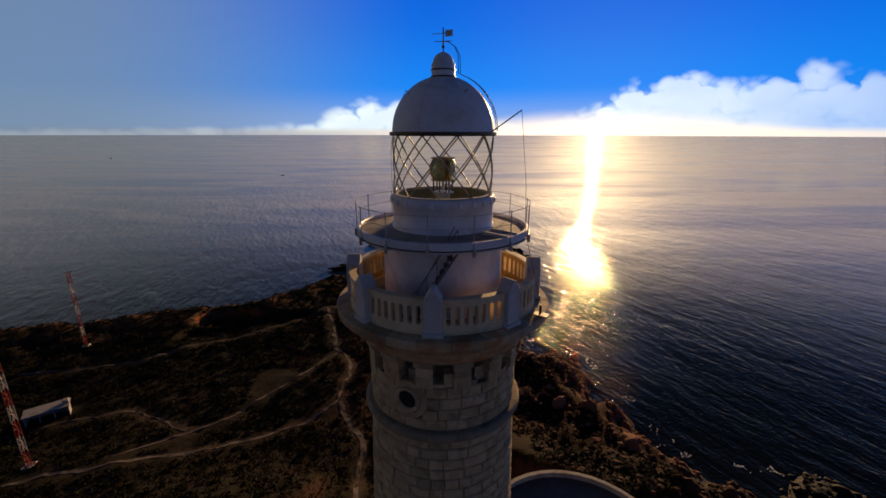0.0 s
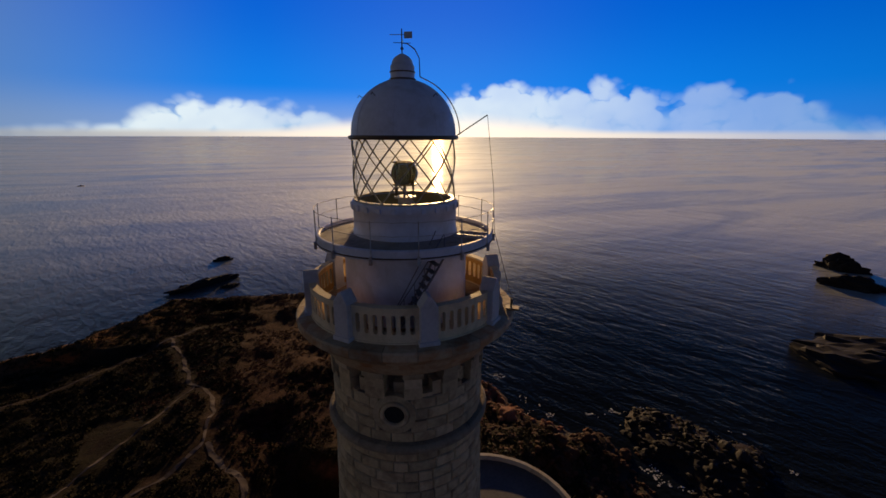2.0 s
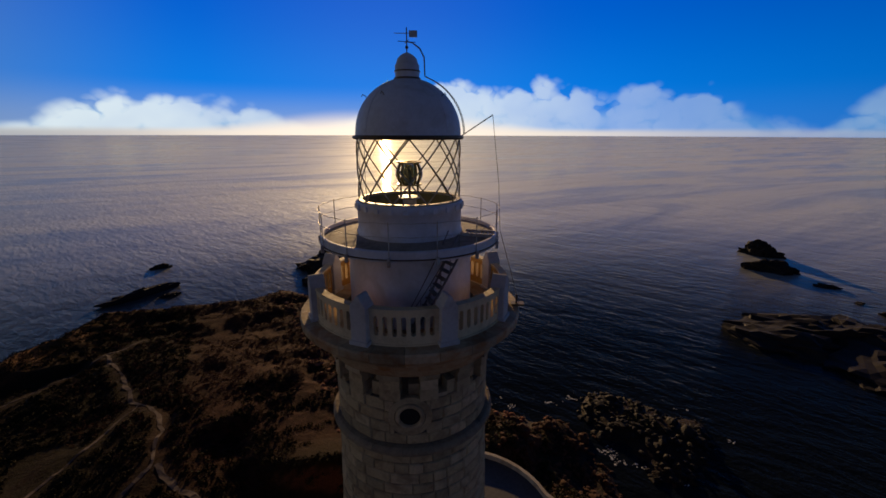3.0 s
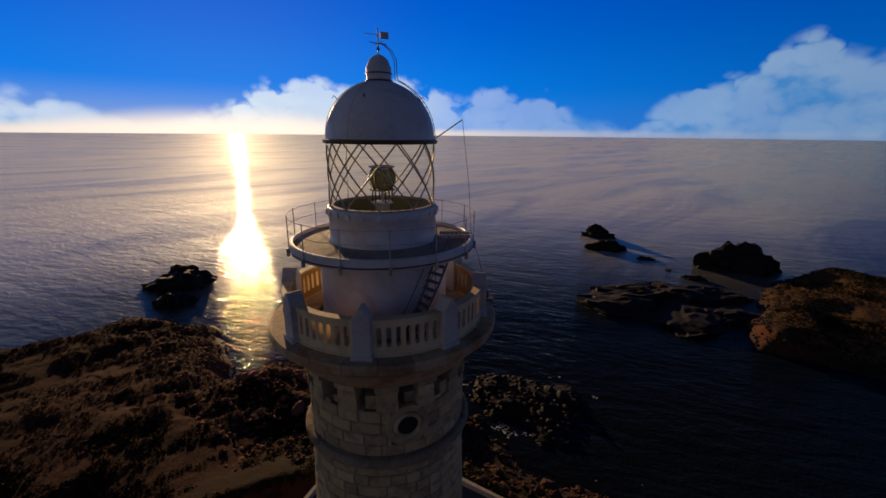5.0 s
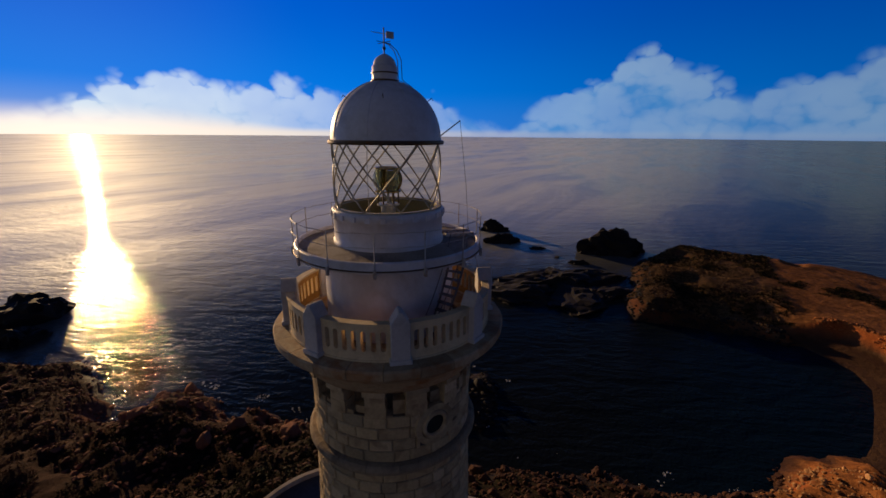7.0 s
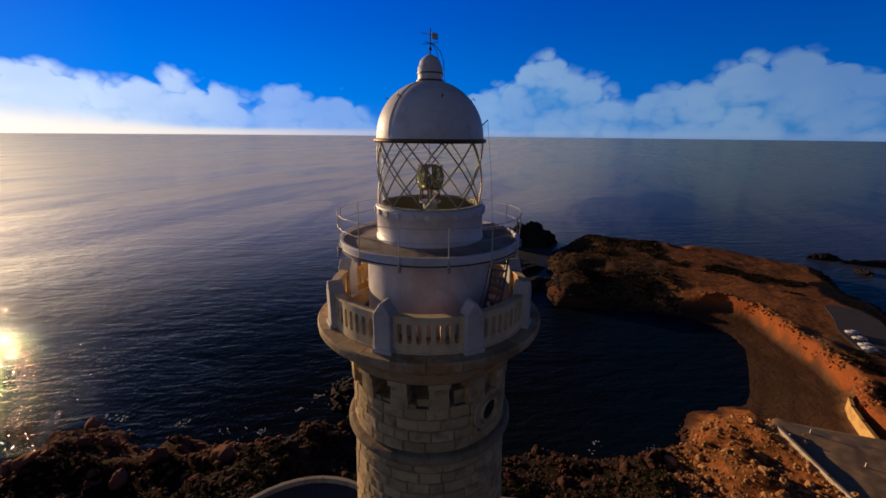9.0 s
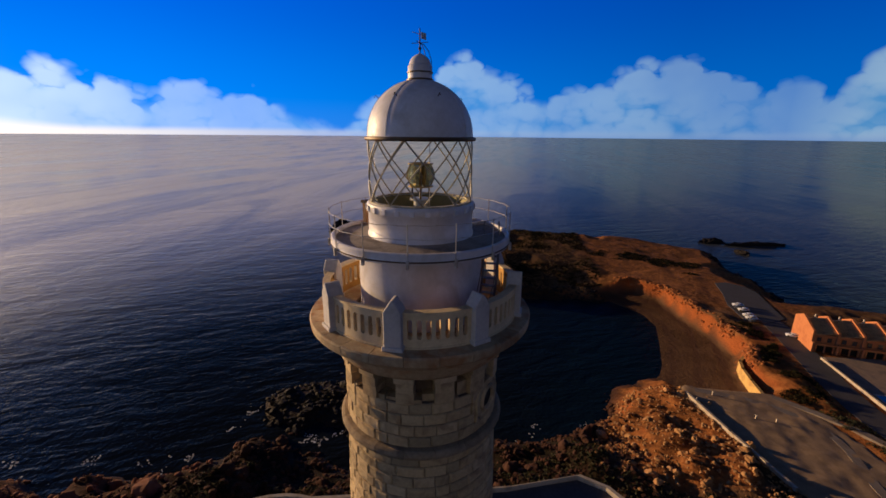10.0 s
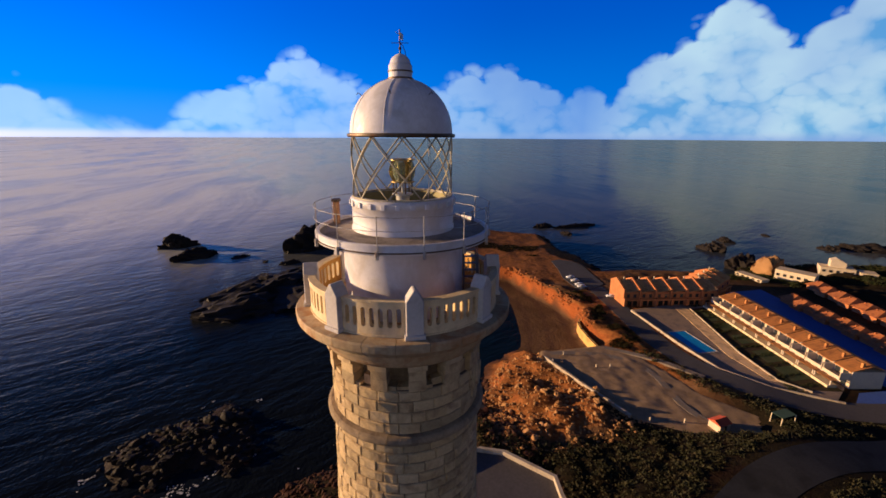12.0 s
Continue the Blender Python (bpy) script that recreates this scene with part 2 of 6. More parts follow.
# near black: the dark of the backlit land is put into the leaves
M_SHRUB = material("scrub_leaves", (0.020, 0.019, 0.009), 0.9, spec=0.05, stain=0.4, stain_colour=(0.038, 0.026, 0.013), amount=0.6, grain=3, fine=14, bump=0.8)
M_ASPHALT = material("asphalt", (0.062, 0.057, 0.066), 0.9, stain=0.12, stain_colour=(0.045, 0.042, 0.045), amount=0.5, grain=2.0, fine=20, bump=0.3)
# second asphalt, darkened to hold the hill's shade on the hill road
M_SHADEROAD = material("shaded_asphalt", (0.040, 0.041, 0.047), 0.9, spec=0.1, stain=0.12, stain_colour=(0.018, 0.018, 0.02), amount=0.5, grain=2.0, fine=20, bump=0.3)
M_GRAVEL = material("gravel_lot", (0.37, 0.255, 0.155), 0.95, spec=0.1, stain=0.11, stain_colour=(0.34, 0.235, 0.145), amount=0.9, grain=0.5, fine=5, bump=0.6)
M_PAVING = material("terrace_paving", (0.085, 0.075, 0.08), 0.85, stain=0.2, stain_colour=(0.11, 0.1, 0.1), amount=0.5, grain=2.0, fine=12, bump=0.3)
M_CONCRETE = material("pale_concrete", (0.52, 0.44, 0.34), 0.85, stain=0.5, stain_colour=(0.3, 0.22, 0.15), amount=0.4, grain=3, fine=14, bump=0.3)
M_SANDPATH = material("sandy_walk", (0.90, 0.60, 0.31), 0.9, stain=0.3, stain_colour=(0.32, 0.2, 0.11), amount=0.4, grain=2, fine=10, bump=0.3)
M_TRACK = material("dirt_track", (0.25, 0.205, 0.165), 0.95, stain=0.2, stain_colour=(0.16, 0.11, 0.08), amount=0.6, grain=1.5, fine=10, bump=0.3)
M_LAWN = material("lawn", (0.035, 0.06, 0.014), 0.9, stain=0.3, stain_colour=(0.07, 0.065, 0.025), amount=0.5, grain=4, fine=20, bump=0.6)
# the blue cast of the shaded street is put into its base colour
M_STREET = material("street_blue_shade", (0.055, 0.12, 0.44), 0.8, stain=0.2, stain_colour=(0.06, 0.11, 0.36), amount=0.4, grain=2, fine=10, bump=0.2)
M_TILE = material("terracotta_tiles", (0.58, 0.25, 0.075), 0.85, stain=0.5, stain_colour=(0.27, 0.1, 0.04), amount=0.5, grain=3.5, fine=9, bump=0.6, piece=0.2)
M_BROWNTILE = material("brown_roof_tiles", (0.64, 0.36, 0.15), 0.85, stain=0.5, stain_colour=(0.19, 0.08, 0.04), amount=0.5, grain=3.5, fine=9, bump=0.6, piece=0.15)
M_REDTILE = material("red_clay_tiles", (0.50, 0.17, 0.055), 0.85, stain=0.5, stain_colour=(0.24, 0.07, 0.03), amount=0.5, grain=3.5, fine=9, bump=0.6, piece=0.2)
M_ORANGE = material("orange_plaster", (0.54, 0.20, 0.07), 0.85, stain=0.4, stain_colour=(0.4, 0.12, 0.04), amount=0.35, grain=2, fine=10, bump=0.2)
M_HOUSE = material("white_plaster", (0.68, 0.57, 0.42), 0.8, stain=0.4, stain_colour=(0.55, 0.46, 0.36), amount=0.3, grain=2, fine=10, bump=0.15)
M_YELLOW = material("ochre_wall", (0.66, 0.42, 0.13), 0.85, stain=0.4, stain_colour=(0.4, 0.22, 0.07), amount=0.4, grain=2, fine=10, bump=0.3)
M_RED = material("red_mast_paint", (0.45, 0.06, 0.03), 0.5, stain=2, amount=0.3)
M_REDROOF = material("red_hut_roof", (0.62, 0.10, 0.03), 0.7, stain=1, amount=0.3)
M_CARWHITE = material("white_car_paint", (0.72, 0.72, 0.74), 0.25, spec=0.6, stain=2, amount=0.08, bump=0.0)
M_CARDARK = material("dark_car_paint", (0.05, 0.055, 0.07), 0.25, spec=0.6, stain=2, amount=0.08, bump=0.0)
M_TYRE = material("tyre_rubber", (0.02, 0.02, 0.02), 0.9, stain=4, amount=0.2)
# render of the white shed, toned down to grey
M_SHED = material("grey_render", (0.34, 0.31, 0.29), 0.9, stain=0.8, stain_colour=(0.2, 0.17, 0.15), amount=0.4, grain=3, bump=0.2)
M_NET = material("green_net", (0.06, 0.11, 0.07), 0.8, stain=2, amount=0.3)


def glass_material(name, tint=(0.98, 0.97, 0.92), rough=0.02):
    mat = bpy.data.materials.new(name)
    mat.use_nodes = True
    n = Nodes(mat.node_tree)
    clean = n.add("ShaderNodeBsdfTransparent", {0: (*tint, 1)})
    gloss = n.add("ShaderNodeBsdfGlossy", {0: (1, 1, 1, 1), "Roughness": rough})
    edge = n.math("MULTIPLY", n.math("POWER", n.add("ShaderNodeLayerWeight", {"Blend": 0.5}).outputs["Facing"], 4.0), 0.45)
    out = n.add("ShaderNodeMixShader", {0: edge, 1: clean.outputs[0], 2: gloss.outputs[0]})
    n.add("ShaderNodeOutputMaterial", {0: out.outputs[0]})
    return mat


M_PANE = glass_material("lantern_glass")
M_WINDOW = material("dark_window_glass", (0.03, 0.035, 0.045), 0.12, spec=0.8, stain=1, amount=0.1, bump=0.0)


def lens_material():
    mat = bpy.data.materials.new("fresnel_glass")
    mat.use_nodes = True
    n = Nodes(mat.node_tree)
    glassy = n.add("ShaderNodeBsdfPrincipled", {"Base Color": (0.72, 0.78, 0.55, 1), "Roughness": 0.08, "IOR": 1.5, "Transmission Weight": 0.75})
    n.add("ShaderNodeOutputMaterial", {0: glassy.outputs[0]})
    return mat


M_LENS = lens_material()


def sea_material():
    mat = bpy.data.materials.new("sea_water")
    mat.use_nodes = True
    n = Nodes(mat.node_tree)
    pos = n.add("ShaderNodeTexCoord").outputs["Object"]
    turn = n.add("ShaderNodeMapping", {"Vector": pos, "Rotation": (0, 0, radians(-66)), "Scale": (2.4, 1.0, 1.0)}, vector_type="TEXTURE").outputs[0]
    swell = n.noise(turn, 0.055, 3.0, 0.5, 2.0, 0.6)
    chop = n.noise(turn, 0.26, 2.6, 0.5, 2.1, 0.5)
    ripple = n.noise(pos, 0.85, 3.0, 0.6)
    drift = n.noise(n.add("ShaderNodeMapping", {"Vector": pos, "Scale": (0.3, 1.0, 1.0), "Rotation": (0, 0, radians(-12))}).outputs[0], 0.006, 5.0, 0.6, 2.0, 1.2)
    high = n.math("ADD", n.math("MULTIPLY", swell, 2.6), n.math("ADD", n.math("MULTIPLY", chop, n.step(drift, 0.35, 0.65, 1.1, 1.9)), n.math("MULTIPLY", ripple, n.step(n.add("ShaderNodeVectorMath", {0: pos}, operation="LENGTH").outputs["Value"], 150.0, 520.0, 0.5, 0.25))))
    out = n.add("ShaderNodeVectorMath", {0: pos}, operation="LENGTH").outputs["Value"]
    slick = n.noise(n.add("ShaderNodeMapping", {"Vector": pos, "Scale": (0.25, 1.0, 1.0), "Rotation": (0, 0, radians(-22))}).outputs[0], 0.011, 5.0, 0.62, 2.1, 1.0)
    calm = n.step(out, 130.0, 480.0, 0.56, 0.10)
    ruffled = n.mix(n.step(out, 250.0, 800.0), (1, 1, 1, 1), n.step(slick, 0.38, 0.62, 0.4, 1.6))
    strength = n.math("MULTIPLY", calm, ruffled)
    normal = n.add("ShaderNodeBump", {"Height": high, "Strength": strength, "Distance": 1.0}).outputs[0]
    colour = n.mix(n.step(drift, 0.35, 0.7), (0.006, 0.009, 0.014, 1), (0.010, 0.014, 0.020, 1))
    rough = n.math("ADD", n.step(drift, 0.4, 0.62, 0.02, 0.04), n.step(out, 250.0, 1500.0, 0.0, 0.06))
    # far water paled with distance: haze and sun sheen put into its colour
    haze_mask = n.math("MULTIPLY", n.step(out, 165.0, 560.0), n.step(slick, 0.32, 0.62, 0.6, 1.1))
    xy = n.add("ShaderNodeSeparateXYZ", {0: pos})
    bearing = n.math("ARCTAN2", xy.outputs[0], xy.outputs[1])      # bearing of a point; dimming away from the sun is painted by it
    # sheen cut on both sides of the sun, a painted darkening
    haze_mask = n.math("MULTIPLY", haze_mask, n.step(bearing, 1.12, 1.8, 1.0, 0.08))
    haze_mask = n.math("MULTIPLY", haze_mask, n.step(bearing, -0.75, 0.05, 0.3, 1.0))
    colour = n.mix(n.step(bearing, 1.4, 2.0), colour, (0.004, 0.013, 0.028, 1))
    # near-white body colour imitates the haze over distant water
    colour = n.mix(haze_mask, colour, (0.87, 0.86, 0.72, 1))
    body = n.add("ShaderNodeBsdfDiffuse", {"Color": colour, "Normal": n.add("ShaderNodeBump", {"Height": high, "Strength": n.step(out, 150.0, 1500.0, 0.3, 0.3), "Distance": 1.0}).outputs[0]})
    gloss = n.add("ShaderNodeBsdfGlossy", {"Color": (0.86, 0.76, 0.62, 1), "Roughness": rough, "Normal": normal})
    # reflection weakened near shore and by bearing, to keep that water dark
    edge = n.add("ShaderNodeFresnel", {"IOR": n.step(out, 90.0, 330.0, n.step(bearing, 0.3, 0.8, 1.3, 1.09), 1.34), "Normal": normal}).outputs[0]
    edge = n.math("MULTIPLY", edge, n.math("MULTIPLY", n.step(bearing, 1.2, 2.0, 1.0, 0.5), n.step(out, 160.0, 420.0, 0.85, 1.0)))
    edge = n.math("MULTIPLY", edge, n.math("SUBTRACT", 1.0, n.math("MULTIPLY", haze_mask, 0.45)))
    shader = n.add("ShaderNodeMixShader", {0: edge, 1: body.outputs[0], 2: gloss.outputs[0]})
    # wide gloss lobe for glitter, laid mostly where the haze mask pales the water
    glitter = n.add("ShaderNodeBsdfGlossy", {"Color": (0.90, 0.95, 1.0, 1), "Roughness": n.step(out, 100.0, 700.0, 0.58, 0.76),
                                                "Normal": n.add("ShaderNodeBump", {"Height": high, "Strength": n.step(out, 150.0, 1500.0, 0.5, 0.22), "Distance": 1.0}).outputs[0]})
    spread = n.math("MAXIMUM", haze_mask, n.math("MULTIPLY", n.step(out, 140.0, 420.0, 0.0, 0.12), n.step(bearing, 0.7, 1.3, 1.0, 0.0)))
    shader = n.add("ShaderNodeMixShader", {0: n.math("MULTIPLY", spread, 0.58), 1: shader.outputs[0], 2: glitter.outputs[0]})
    n.add("ShaderNodeOutputMaterial", {0: shader.outputs[0]})
    return mat


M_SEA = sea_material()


def ground_material():
    """Soil, scrub, rock on steep ground, sand and trodden paths, chosen by plan masks and slope."""
    mat = bpy.data.materials.new("headland_ground")
    mat.use_nodes = True
    n = Nodes(mat.node_tree)
    pos = n.add("ShaderNodeTexCoord").outputs["Object"]
    mask = {k: n.add("ShaderNodeAttribute", attribute_name=k).outputs["Fac"] for k in ("sand", "trail", "bare", "wet", "band", "red")}
    up = n.add("ShaderNodeSeparateXYZ", {0: n.add("ShaderNodeNewGeometry").outputs["Normal"]}).outputs[2]
    patch = n.noise(pos, 0.06, 6.0, 0.62, 2.1, 0.8)
    clump = n.noise(pos, 0.55, 5.0, 0.65, 2.1, 0.3)
    grit = n.noise(pos, 3.5, 5.0, 0.65)
    # soil and scrub kept near black, holding the shade of the backlit land
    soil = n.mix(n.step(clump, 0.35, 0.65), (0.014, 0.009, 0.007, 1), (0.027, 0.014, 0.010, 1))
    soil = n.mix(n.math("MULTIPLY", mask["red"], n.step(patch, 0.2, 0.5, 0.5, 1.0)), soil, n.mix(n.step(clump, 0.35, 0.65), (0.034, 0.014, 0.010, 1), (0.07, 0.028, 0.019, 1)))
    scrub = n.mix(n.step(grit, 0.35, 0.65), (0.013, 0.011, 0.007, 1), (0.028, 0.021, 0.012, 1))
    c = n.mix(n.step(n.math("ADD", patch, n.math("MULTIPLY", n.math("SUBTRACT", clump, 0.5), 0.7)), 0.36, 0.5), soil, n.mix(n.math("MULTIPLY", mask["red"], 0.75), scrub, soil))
    orange = n.mix(n.step(clump, 0.3, 0.7), (0.33, 0.175, 0.085, 1), (0.21, 0.105, 0.05, 1))
    orange = n.mix(n.step(mask["bare"], 0.7, 1.0), orange, n.mix(n.step(clump, 0.3, 0.7), (0.42, 0.165, 0.05, 1), (0.23, 0.08, 0.027, 1)))
    c = n.mix(n.math("MULTIPLY", mask["bare"], n.step(n.math("ADD", patch, n.math("MULTIPLY", clump, 0.4)), 0.62, 0.82, 1.0, 0.5)), c, orange)
    stone = n.mix(n.step(grit, 0.3, 0.7), (0.075, 0.034, 0.021, 1), (0.04, 0.02, 0.014, 1))
    stone = n.mix(mask["red"], stone, n.mix(n.step(grit, 0.3, 0.7), (0.21, 0.085, 0.045, 1), (0.10, 0.042, 0.026, 1)))
    stone = n.mix(n.step(mask["bare"], 0.1, 0.5), stone, n.mix(n.step(grit, 0.3, 0.7), (0.42, 0.125, 0.035, 1), (0.22, 0.065, 0.022, 1)))
    c = n.mix(n.step(up, 0.86, 0.66), c, stone)
    c = n.mix(n.math("MULTIPLY", mask["trail"], n.step(clump, 0.2, 0.6, 0.1, 0.35)), c, n.mix(grit, (0.13, 0.092, 0.068, 1), (0.08, 0.053, 0.037, 1)))
    c = n.mix(mask["sand"], c, n.mix(n.step(patch, 0.35, 0.65), (0.13, 0.073, 0.04, 1), (0.085, 0.047, 0.026, 1)))
    c = n.mix(n.math("MULTIPLY", mask["sand"], n.step(mask["band"], 0.55, 0.9, 0.0, 0.7)), c, (0.085, 0.045, 0.03, 1))
    c = n.mix(n.math("MULTIPLY", mask["wet"], n.step(clump, 0.2, 0.7, 1.0, 0.7)), c, (0.035, 0.024, 0.02, 1))
    rough = n.step(mask["wet"], 0.0, 1.0, 0.95, 0.6)
    high = n.math("ADD", n.math("MULTIPLY", clump, 1.0), n.math("MULTIPLY", grit, 0.3))
    normal = n.add("ShaderNodeBump", {"Height": high, "Strength": 0.8, "Distance": 0.5}).outputs[0]
    shader = n.add("ShaderNodeBsdfPrincipled", {"Base Color": c, "Roughness": rough, "Specular IOR Level": 0.04, "Normal": normal})
    n.add("ShaderNodeOutputMaterial", {0: shader.outputs[0]})
    return mat


M_GROUND = ground_material()

# ---- helpers for shapes ----


def mesh_of(bm, name, mat, smooth=False):
    me = bpy.data.meshes.new(name)
    bm.normal_update()
    bm.to_mesh(me)
    bm.free()
    for p in me.polygons:
        p.use_smooth = smooth
    if mat:
        me.materials.append(mat)
    return me


def part(name, bm, mat, parent, label="", smooth=False):
    ob = new(name, mesh_of(bm, name, mat, smooth))
    ob.parent = parent
    if label:
        ob["label"] = label
    return ob


def thing(name, label, category, at=(0, 0, 0), turn=0.0, group="", kind=""):
    ob = new(name)
    ob.empty_display_size = 0.2
    ob.matrix_basis = pose(*at, 0, 0, turn)
    return tagged(ob, label, category, group, kind)


def box(bm, x0, x1, y0, y1, z0, z1, bevel=0.0):
    r = bmesh.ops.create_cube(bm, size=1.0)
    vs = r["verts"]
    for v in vs:
        v.co = Vector(((x0 + x1) / 2 + v.co.x * (x1 - x0), (y0 + y1) / 2 + v.co.y * (y1 - y0), (z0 + z1) / 2 + v.co.z * (z1 - z0)))
    if bevel:
        es = list({e for v in vs for e in v.link_edges})
        bmesh.ops.bevel(bm, geom=es, offset=bevel, segments=1, affect="EDGES", profile=0.5)
    return bm


def boxes(*rows, bevel=0.0):
    bm = bmesh.new()
    for row in rows:
        box(bm, *row, bevel=bevel)
    return bm


def lathe(profile, steps=96, a0=0.0, a1=360.0, closed=False):
    """A body of revolution about z from (radius, height) rows; closed: the profile is a loop."""
    bm = bmesh.new()
    full = abs(a1 - a0) > 359.9
    count = steps if full else steps + 1
    rings = []
    for i in range(count):
        a = radians(a0 + (a1 - a0) * i / steps)
        rings.append([bm.verts.new((r * math.cos(a), r * math.sin(a), z)) for r, z in profile])
    rows = len(profile)
    for i in range(steps):
        p, q = rings[i], rings[(i + 1) % count]
        for j in range(rows if closed else rows - 1):
            k = (j + 1) % rows
            bm.faces.new((p[j], q[j], q[k], p[k]))
    if closed and not full:
        bm.faces.new(rings[0][::-1])
        bm.faces.new(rings[-1])
    bmesh.ops.remove_doubles(bm, verts=bm.verts, dist=1e-5)
    bmesh.ops.recalc_face_normals(bm, faces=bm.faces)
    return bm


def arc_box(a0, a1, r0, r1, z0, z1, steps=8):
    return lathe([(r0, z0), (r1, z0), (r1, z1), (r0, z1)], steps, a0, a1, closed=True)


def tube(bm, points, radius, sides=6):
    """A round bar along points."""
    pts = [Vector(p) for p in points]
    rings = []
    for i, p in enumerate(pts):
        d = (pts[min(i + 1, len(pts) - 1)] - pts[max(i - 1, 0)]).normalized()
        s = d.cross(Vector((0, 0, 1)))
        s = s.normalized() if s.length > 1e-4 else Vector((1, 0, 0))
        t = d.cross(s)
        rings.append([bm.verts.new(p + radius * (math.cos(2 * math.pi * k / sides) * s + math.sin(2 * math.pi * k / sides) * t)) for k in range(sides)])
    for p, q in zip(rings, rings[1:]):
        for k in range(sides):
            bm.faces.new((p[k], p[(k + 1) % sides], q[(k + 1) % sides], q[k]))
    bm.faces.new(rings[0][::-1])
    bm.faces.new(rings[-1])
    return bm


def prism(bm, outline, z0, z1):
    """An upright body over a plan outline."""
    lo = [bm.verts.new((x, y, z0)) for x, y in outline]
    hi = [bm.verts.new((x, y, z1)) for x, y in outline]
    n = len(outline)
    for i in range(n):
        bm.faces.new((lo[i], lo[(i + 1) % n], hi[(i + 1) % n], hi[i]))
    bm.faces.new(hi)
    bm.faces.new(lo[::-1])
    bmesh.ops.recalc_face_normals(bm, faces=bm.faces)
    return bm


def around(angle, r, z=0.0):
    return (r * math.cos(radians(angle)), r * math.sin(radians(angle)), z)


# ---- the lie of the land ----
COAST = [(-900, 60), (-300, 120), (-182, 138), (-148, 149), (-127, 158), (-102, 163), (-88, 171), (-78, 181), (-73, 197), (-62, 207), (-43, 203),
         (-20, 199), (-8, 195), (12, 204), (26, 192), (36, 176), (34, 155), (32, 132), (30, 119), (38, 125), (47, 119), (49, 103), (47, 95), (57, 94),
         (56, 82), (60, 72), (63, 65), (70, 60), (70, 52), (66, 42), (66, 32), (69, 21), (74, 10), (78, 0), (85, -14), (88, -25), (98, -36), (116, -42), (123, -62)]
# a low islet of rock off the tower, behind a narrow channel
ISLET = [(91, 70), (96, 67), (101, 58), (105, 51), (109, 44), (104, 37), (95, 33), (87, 33), (81, 37), (82, 45), (80, 52), (81, 58), (84, 66)]
COVE = [(132, -66), (150, -71), (167, -75), (181, -73), (195, -60), (193, -28), (184, 3), (205, 9), (228, 8), (250, 13),
        (290, 12), (326, -4), (322, -50), (316, -95), (300, -122), (284, -147), (240, -145), (202, -149), (190, -162), (185, -184), (182, -204), (180, -216), (192, -233), (194, -247),
        (182, -262), (174, -282), (168, -310), (162, -345), (170, -420), (60, -700), (-900, -900)]
HEIGHTS = [(0, 0, 29), (25, 28, 28), (34, -16, 27), (-25, 20, 24), (-30, 75, 13), (-60, 120, 10), (-130, 105, 9), (-10, 170, 6), (20, 180, 6), (-200, 60, 12),
           (40, 75, 9), (62, 40, 9), (66, 5, 15), (66, -32, 14), (98, -44, 5), (84, -38, 5), (70, -48, 8), (88, -61, 10.5), (72, -64, 11), (85, -82, 9.5), (60, -85, 12), (40, -88, 15),
           (100, -108, 9), (65, -125, 9)]
PLATEAU = [(140, -120, 9), (150, -180, 9), (100, -150, 9), (220, -60, 8), (200, -110, 9), (285, -60, 10), (270, -130, 8), (255, 0, 9),
           (215, -265, 8), (150, -260, 8), (60, -200, 9), (-20, -120, 20), (-150, -100, 20), (190, -20, 8)]
BEACH = [(110, -62), (124, -58), (150, -66), (182, -66), (204, -52), (206, -73), (195, -84), (172, -88), (154, -91), (138, -93), (127, -87), (106, -82)]


def lattice(ix, iy, seed):
    h = (ix.astype(np.int64) * 374761393 + iy.astype(np.int64) * 668265263 + seed * 2147483647) & 0xFFFFFFFF
    h = ((h ^ (h >> 13)) * 1274126177) & 0xFFFFFFFF
    return ((h ^ (h >> 16)) & 0xFFFF) / 65535.0


def rolling(x, y, size, seed, octaves=4):
    """Fractal value noise about 0, in -1..1, whose largest lumps are that many metres wide."""
    total, amp = np.zeros_like(x), 1.0
    for o in range(octaves):
        u, v = x / size + 31.7 * o, y / size - 17.3 * o
        ix, iy = np.floor(u), np.floor(v)
        fu, fv = u - ix, v - iy
        fu, fv = fu * fu * (3 - 2 * fu), fv * fv * (3 - 2 * fv)
        a = lattice(ix, iy, seed + o) * (1 - fu) + lattice(ix + 1, iy, seed + o) * fu
        b = lattice(ix, iy + 1, seed + o) * (1 - fu) + lattice(ix + 1, iy + 1, seed + o) * fu
        total += amp * (2 * (a * (1 - fv) + b * fv) - 1)
        amp, size = amp * 0.5, size * 0.48
    return total


def inside(x, y, outline):
    """Signed distance to an outline, positive inside."""
    best, odd = np.full(x.shape, 1e9), np.zeros(x.shape, bool)
    for (x0, y0), (x1, y1) in zip(outline, outline[1:] + outline[:1]):
        dx, dy = x1 - x0, y1 - y0
        t = np.clip(((x - x0) * dx + (y - y0) * dy) / (dx * dx + dy * dy), 0, 1)
        best = np.minimum(best, np.hypot(x - x0 - t * dx, y - y0 - t * dy))
        if dy:
            odd ^= ((y0 > y) != (y1 > y)) & (x < x0 + dx * (y - y0) / dy)
    return np.where(odd, best, -best)


def from_line(x, y, line):
    best = np.full(x.shape, 1e9)
    for (x0, y0), (x1, y1) in zip(line, line[1:]):
        dx, dy = x1 - x0, y1 - y0
        t = np.clip(((x - x0) * dx + (y - y0) * dy) / (dx * dx + dy * dy), 0, 1)
        best = np.minimum(best, np.hypot(x - x0 - t * dx, y - y0 - t * dy))
    return best


